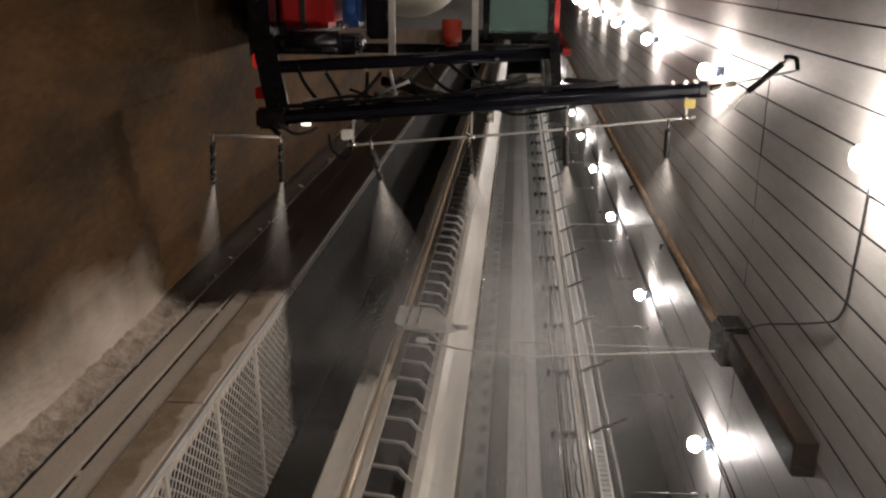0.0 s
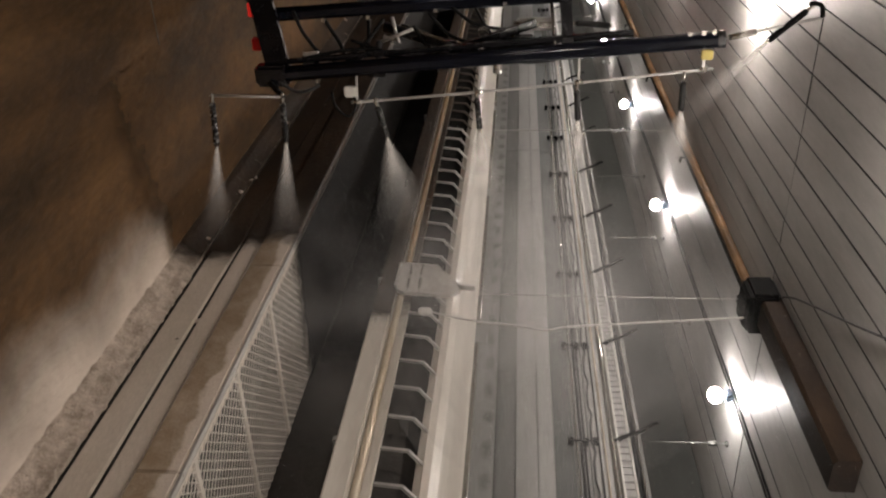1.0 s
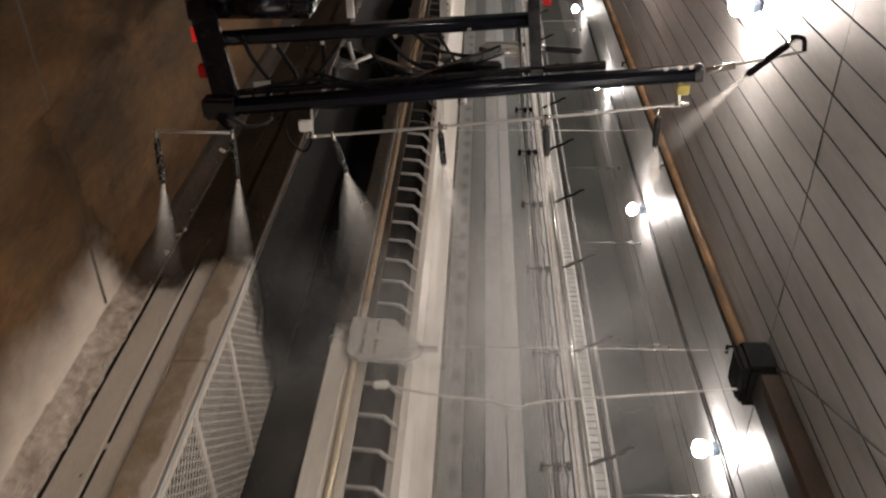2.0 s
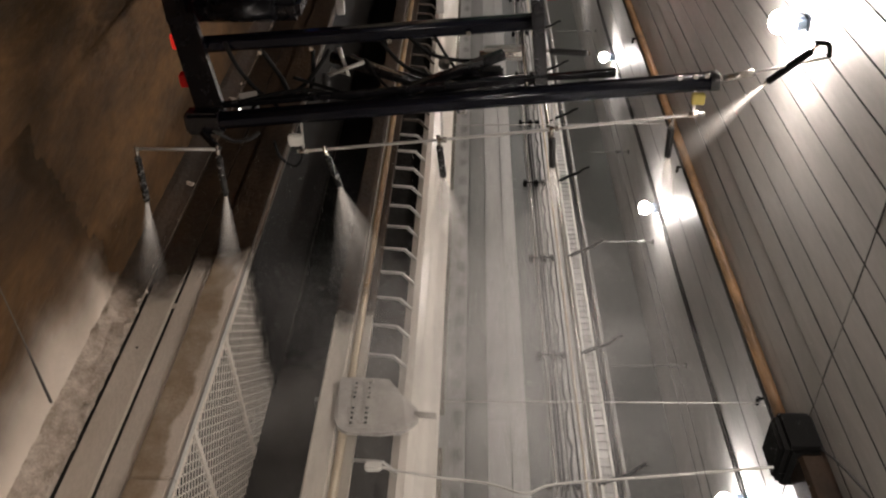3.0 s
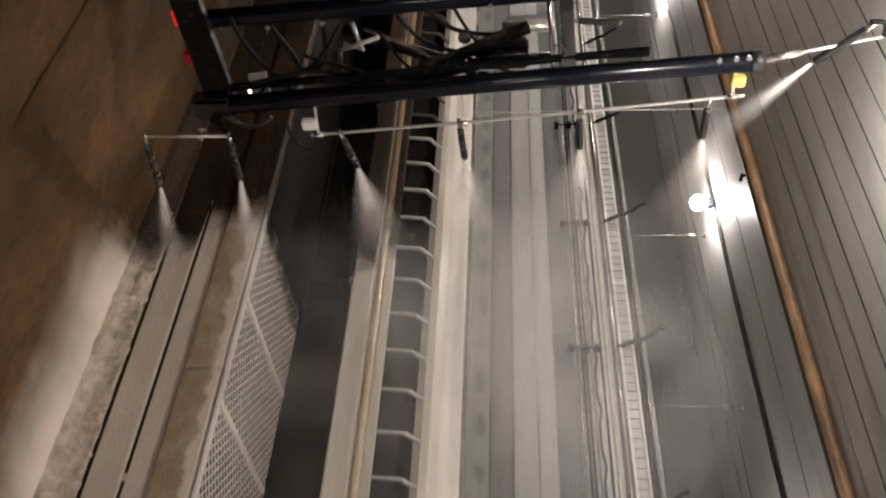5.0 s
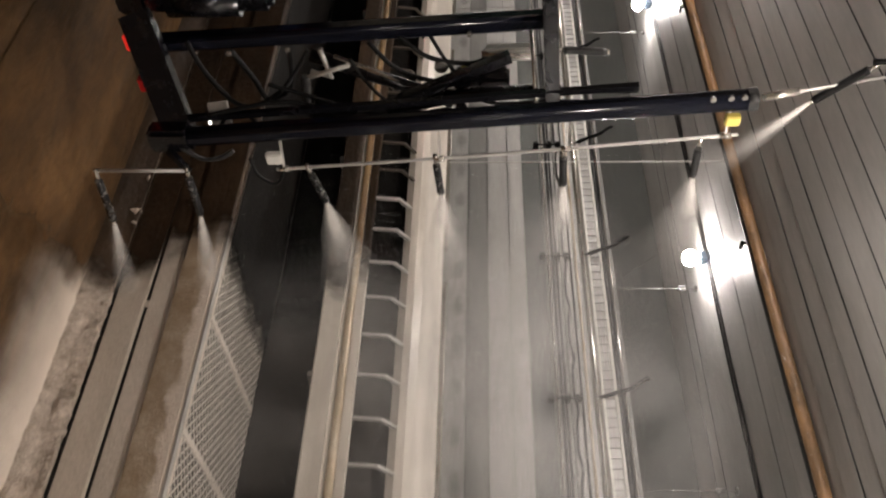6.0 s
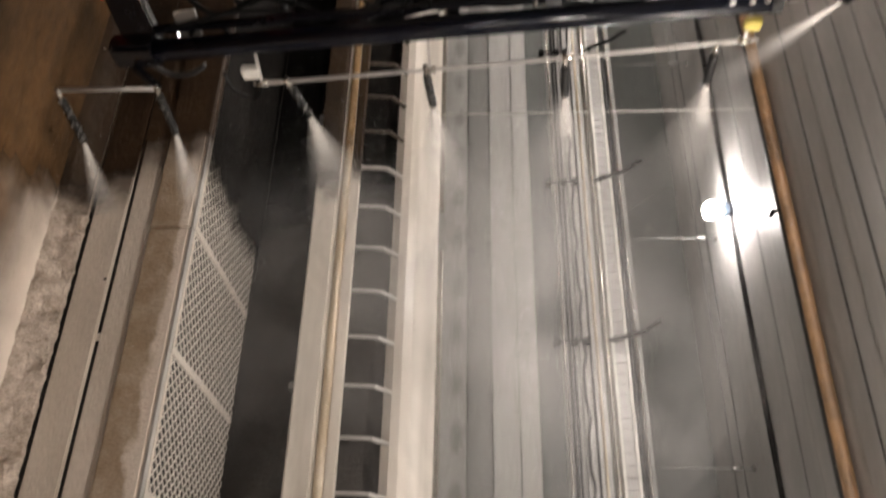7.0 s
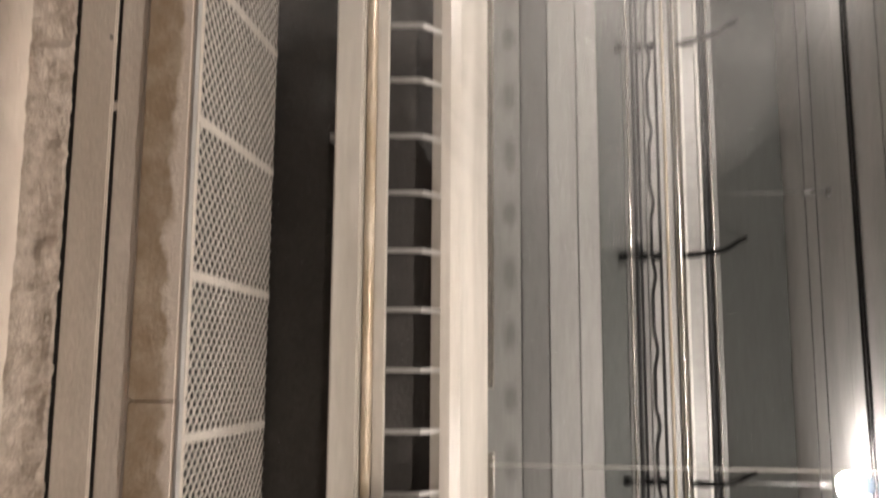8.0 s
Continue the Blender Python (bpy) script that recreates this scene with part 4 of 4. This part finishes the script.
    # bolts, clamps and brackets along the boom
    for (x, y, z) in ((0.20, -3.475, 0.9), (0.18, -3.475, 1.2), (0.14, -3.475, 1.65), (0.10, -3.475, 2.1)):
        part("bolt", tube(B(), [(x, y, z), (x, y - 0.014, z)], 0.014, 8, False), M_STEEL, t)
    part("hinge_bracket", bar(B(), (0.36, -3.66, 0.84), (0.50, -3.74, 0.86), 0.02, 0.10, (0, 0, 1)), M_GALV, t, "bare steel hinge bracket")
    part("cylinder_eye", tube(B(), [(0.40, -3.66, 2.06), (0.50, -3.66, 2.06)], 0.03, 12, False), M_STEEL, t)
    part("cylinder_body", tube(B(), [(0.36, -3.62, 1.98), (0.30, -3.66, 2.42)], 0.03, 12, False), M_BLACK, t)
    part("gauge", tube(B(), [(0.27, -3.49, 1.96), (0.27, -3.52, 1.96)], 0.035, 14, False), M_STEEL, t)
    part("bracket_plate", box(B(), (0.42, -3.76, 1.22), (0.50, -3.72, 1.34), 0.006), M_BLACK, t)
    part("link_rod", tube(B(), [(0.10, -3.44, 2.40), (0.29, -3.76, 2.42)], 0.012, 8, False), M_STEEL, t)
    part("drain_hose", tube(B(), [(0.50, -3.84, 0.66), (0.56, -3.86, 0.76), (0.55, -3.86, 0.86), (0.52, -3.84, 0.92)], 0.012, 8), M_RUBBER, t)
    for pts, r in (([(0.36, -3.50, 2.0), (0.46, -3.56, 2.2), (0.42, -3.60, 2.5), (0.34, -3.70, 2.8), (0.30, -3.74, 3.2)], 0.010),
                   ([(0.12, -3.44, 1.9), (0.32, -3.52, 2.05), (0.40, -3.56, 2.3), (0.33, -3.60, 2.55)], 0.010),
                   ([(0.38, -3.74, 0.8), (0.33, -3.70, 1.2), (0.42, -3.72, 1.6), (0.38, -3.70, 2.0)], 0.012),
                   ([(0.14, -3.46, 0.7), (0.28, -3.54, 0.78), (0.42, -3.62, 0.95), (0.36, -3.58, 1.15), (0.2, -3.46, 1.3)], 0.013),
                   ([(0.24, -3.48, 1.5), (0.38, -3.56, 1.62), (0.45, -3.66, 1.8), (0.42, -3.72, 2.0)], 0.009)):
        part("hose", tube(B(), pts, r, 8), M_HOSE, t, "black rubber hose")
    # work lamps that look back along the wall
    for (x, y, z) in ((0.50, -3.66, 0.80),):
        hs = part("work_lamp", box(B(), (x - 0.05, y - 0.005, z - 0.04), (x + 0.05, y + 0.07, z + 0.04), 0.01), M_BLACK, t, "small work lamp, lit")
        part("lens", box(B(), (x - 0.04, y - 0.013, z - 0.03), (x + 0.04, y - 0.007, z + 0.03)), M_WORK, hs, "glaring white lens")
    # wheels
    for x in (-1.75, -0.08):
        for y in (-2.3, 1.1):
            w = part("wheel", tube(B(), [(-0.11, 0, 0), (0.11, 0, 0)], 0.33, 28, False), M_RUBBER, t, "black rubber tyre")
            part("rim", tube(B(), [(-0.115, 0, 0), (0.115, 0, 0)], 0.19, 20, False), M_GREY, w)
            w.location = (x, y, 0.34)
            WHEELS.append((w, x, y))
    return t


def build_mist():
    """Countless fine drops, thickest where the jets strike the wall."""
    rng = np.random.default_rng(5)
    clouds = [((1.55, -4.25, 0.45), (0.22, 0.22, 0.25), 16000), ((1.5, -4.05, 1.3), (0.35, 0.35, 0.35), 26000), ((1.7, -4.1, 2.0), (0.45, 0.45, 0.5), 60000),
              ((1.8, -4.3, 2.7), (0.5, 0.55, 0.5), 60000), ((1.7, -4.2, 3.3), (0.45, 0.5, 0.4), 30000), ((1.7, -5.0, 2.2), (0.5, 0.7, 0.9), 50000), ((2.0, -4.6, 2.4), (0.3, 0.9, 0.6), 60000)]
    pts = np.concatenate([rng.normal(c, w, (int(n * 0.5), 3)) for c, w, n in clouds])
    keep = (pts[:, 0] > 0.75) & (pts[:, 0] < 2.38) & (pts[:, 2] > 0.06) & (pts[:, 2] < 4.0) & ((pts[:, 0] < 1.58) | (pts[:, 2] > 0.75))
    pts = pts[keep]
    n = len(pts)
    tri = rng.normal(0, 1, (n, 3, 3))
    tri = tri / np.linalg.norm(tri, axis=2, keepdims=True) * rng.uniform(0.0010, 0.0022, (n, 1, 1))
    co = (pts[:, None, :] + tri).reshape(-1, 3)
    me = bpy.data.meshes.new("mist")
    me.vertices.add(3 * n)
    me.vertices.foreach_set("co", co.ravel().astype(np.float32))
    me.loops.add(3 * n)
    me.loops.foreach_set("vertex_index", np.arange(3 * n, dtype=np.int32))
    me.polygons.add(n)
    me.polygons.foreach_set("loop_start", np.arange(0, 3 * n, 3, dtype=np.int32))
    me.polygons.foreach_set("loop_total", np.full(n, 3, dtype=np.int32))
    me.update()
    me.materials.append(M_DROPS)
    return tagged(new("mist", me), "fine white water mist drifting off the spray", "mist", kind="stuff")


def veil_material(name, dense):
    """A thin layer of drifting vapour, mostly clear."""
    m = bpy.data.materials.new(name)
    m.use_nodes = True
    n, l = m.node_tree.nodes, m.node_tree.links
    n.clear()
    out = n.new("ShaderNodeOutputMaterial")
    mix = n.new("ShaderNodeMixShader")
    clear = n.new("ShaderNodeBsdfTransparent")
    both = n.new("ShaderNodeMixShader")
    dif = n.new("ShaderNodeBsdfDiffuse")
    tr = n.new("ShaderNodeBsdfTranslucent")
    dif.inputs[0].default_value = tr.inputs[0].default_value = (0.96, 0.95, 0.94, 1)
    l.new(dif.outputs[0], both.inputs[1])
    l.new(tr.outputs[0], both.inputs[2])
    tc = n.new("ShaderNodeTexCoord")
    no = n.new("ShaderNodeTexNoise")
    no.inputs["Scale"].default_value = 2.2
    no.inputs["Detail"].default_value = 4
    l.new(tc.outputs["Object"], no.inputs[0])
    nr = n.new("ShaderNodeMapRange")
    nr.interpolation_type = "SMOOTHSTEP"
    nr.inputs[1].default_value, nr.inputs[2].default_value = 0.32, 0.7
    nr.inputs[3].default_value, nr.inputs[4].default_value = 0.0, dense
    l.new(no.outputs[0], nr.inputs[0])
    l.new(nr.outputs[0], mix.inputs[0])
    l.new(clear.outputs[0], mix.inputs[1])
    l.new(both.outputs[0], mix.inputs[2])
    l.new(mix.outputs[0], out.inputs[0])
    return m


def build_vapour():
    """Soft clouds: many nested thin layers, so that each cloud thins out towards its rim."""
    thick, thin = veil_material("water_vapour", 0.034), veil_material("thin_water_vapour", 0.017)
    thing = empty("vapour", "pale drifting water vapour behind the spray boom", "vapour", kind="stuff")
    for cx, cy, cz, a, b, c, layers, m in ((1.90, -4.45, 1.0, 0.78, 1.05, 0.75, 11, thin), (1.75, -4.55, 2.38, 0.60, 1.45, 1.08, 13, thick), (1.7, -4.15, 2.2, 0.5, 0.7, 0.9, 8, thin)):
        bm = B()
        for i in range(layers):
            s = (i + 1) / layers
            r = bmesh.ops.create_icosphere(bm, subdivisions=4, radius=1)
            o = Vector((i * 0.08, cz, cy))
            for v in r["verts"]:
                k = s * (1 + 0.22 * noise.noise(v.co * 1.1 + o))
                v.co = Vector((v.co.x * a * k, v.co.y * b * k, v.co.z * c * k))
        for f in bm.faces:
            f.smooth = True
        ob = part("cloud", bm, m, thing)
        tagged(ob, kind="stuff")
        ob.location = (cx, cy, cz)
    return thing


def build_mud():
    """Dirt not yet washed off, and painted shade in slots and recesses: thin coats ahead of the jets, whose ragged rear
    edge travels with them.
    """
    far = 50.0
    rng = random.Random(3)

    def coat(name, prof, edge, m, label):
        bm = B()
        prev = None
        n = max(3, int(sum(math.dist(p, q) for p, q in zip(prof, prof[1:])) / 0.02))
        cum = [0.0]
        for p, q in zip(prof, prof[1:]):
            cum.append(cum[-1] + math.dist(p, q))
        for i in range(n + 1):
            u = cum[-1] * i / n
            x = float(np.interp(u, cum, [p[0] for p in prof]))
            z = float(np.interp(u, cum, [p[1] for p in prof]))
            e = float(np.interp(u, cum, edge)) - edge[0] - 0.3
            row = [bm.verts.new((x + 0.0, y, z)) for y in (e, e + 0.5, far)]
            if prev:
                for a in range(2):
                    bm.faces.new((prev[a], prev[a + 1], row[a + 1], row[a]))
            prev = row
        ob = part(name, bm, m, mud, label)
        ob.location.y = edge[0]
        return ob

    mud = empty("mud_film", "brown road dirt not yet washed off the walkway", "dirt", kind="stuff")
    coat("coat", [(1.505, 0.010), (1.525, 0.05), (1.57, 0.11), (1.592, 0.154)], [-4.5, -4.48, -4.45, -4.42], M_MUD, "brown dirt on the base course")
    coat("coat", [(1.619, 0.158), (1.619, 0.340)], [-4.38, -4.24], M_MUD, "brown dirt on the lower slabs")
    coat("coat", [(1.6255, 0.348), (1.6255, 0.486)], [-4.16, -4.12], M_MUD, "brown dirt on the middle slabs")
    coat("coat", [(1.612, 0.486), (1.612, 0.706), (1.665, 0.710)], [-4.11, -4.15, -4.18], M_MUD, "brown dirt on the top slabs")
    # the slots' shade, painted as dark coats
    coat("coat", [(1.645, 0.330), (1.645, 0.358)], [-4.2, -4.2], M_DIRT_SHADE, "dark coat painting the shade in the slot")
    coat("coat", [(1.645, 0.140), (1.645, 0.170)], [-4.4, -4.4], M_DIRT_SHADE, "dark coat painting the shade in the slot")
    coat("coat", [(1.667, 0.712), (2.74, 0.712)], [-4.2, -3.9], M_DIRT_SHADE, "dark grey dirt clogging the grating")
    coat("coat", [(2.389, 1.128), (2.398, 1.258), (2.425, 1.266)], [-3.85, -3.7, -3.7], M_MUD, "brown dirt on the tray's front rail")
    coat("coat", [(1.605, 0.151), (1.648, 0.151)], [-4.4, -4.4], M_MUD, "brown dirt on the ledge under the lower slabs")
    coat("coat", [(1.619, 0.338), (1.648, 0.338)], [-4.2, -4.2], M_MUD, "brown dirt on the ledge of the lower slabs")
    coat("coat", [(2.742, 0.72), (2.742, 1.12)], [-3.9, -3.8], M_DIRT_SHADE, "dark dirt and painted shade on the wall behind the grating")
    coat("coat", [(2.449, 1.334), (2.449, 1.388), (2.47, 1.394)], [-3.7, -3.65, -3.65], M_MUD, "brown dirt on the tray's top lip")
    coat("coat", [(2.4165, 1.288), (2.412, 1.305), (2.4165, 1.322), (2.43, 1.334)], [-3.5, -3.45, -3.45, -3.4], M_OCHRE, "ochre dirt film on the tray's pipe")
    coat("coat", [(2.713, 1.30), (2.713, 1.62)], [-3.7, -3.5], M_DIRT_SHADE, "dark dirt and painted shade at the back of the tray")
    coat("coat", [(1.36, 0.018), (1.49, 0.022)], [-4.55, -4.5], M_ROADMUD, "brown dirt on the roadway's edge")
    # the jets' fans spread over the road, so the dirt's edge falls back away from the walkway
    for k in range(12):
        x = 1.36 - 0.09 * k
        coat("coat", [(x - 0.09, 0.018 - 0.0006 * (k + 1)), (x, 0.018 - 0.0006 * k)], [-4.57 - 0.03 * k, -4.57 - 0.03 * k], M_ROADMUD, "brown dirt on the roadway's edge")
    return mud


build_shell()
build_back_wall()
build_tray()
build_services()
build_lamps()
truck = build_truck()
mist = build_mist()
mud = build_mud()
vapour = build_vapour()
build_walkway()


def motions():
    rows = [(t, pose(x, y, 0)) for t, x, y in TRUCK_ROWS]
    walk(truck, rows)
    walk(mud, [(t, pose(0, y + min(0.3, 0.13 * max(0.0, t - 1.5)), 0)) for t, x, y in TRUCK_ROWS])
    walk(vapour, [(t, pose(x, y + 0.03 * math.sin(1.7 * t), 0.03 * math.sin(1.1 * t))) for t, x, y in TRUCK_ROWS])
    walk(mist, [(t, pose(x, y + 0.02 * math.sin(2 * t), 0.02 * math.sin(1.3 * t))) for t, x, y in TRUCK_ROWS])
    for w, x, y in WHEELS:
        keys = []
        for a, b in zip(TRUCK_ROWS, TRUCK_ROWS[1:]):
            n = max(1, round((b[0] - a[0]) / 0.5))
            for k in range(n):
                f = k / n
                keys.append((a[0] + (b[0] - a[0]) * f, a[2] + (b[2] - a[2]) * f))
        keys.append((8, TRUCK_ROWS[-1][2]))
        walk(w, [(t, pose(x, y, 0.34, -math.degrees(s / 0.34), 0, 0)) for t, s in keys])


motions()
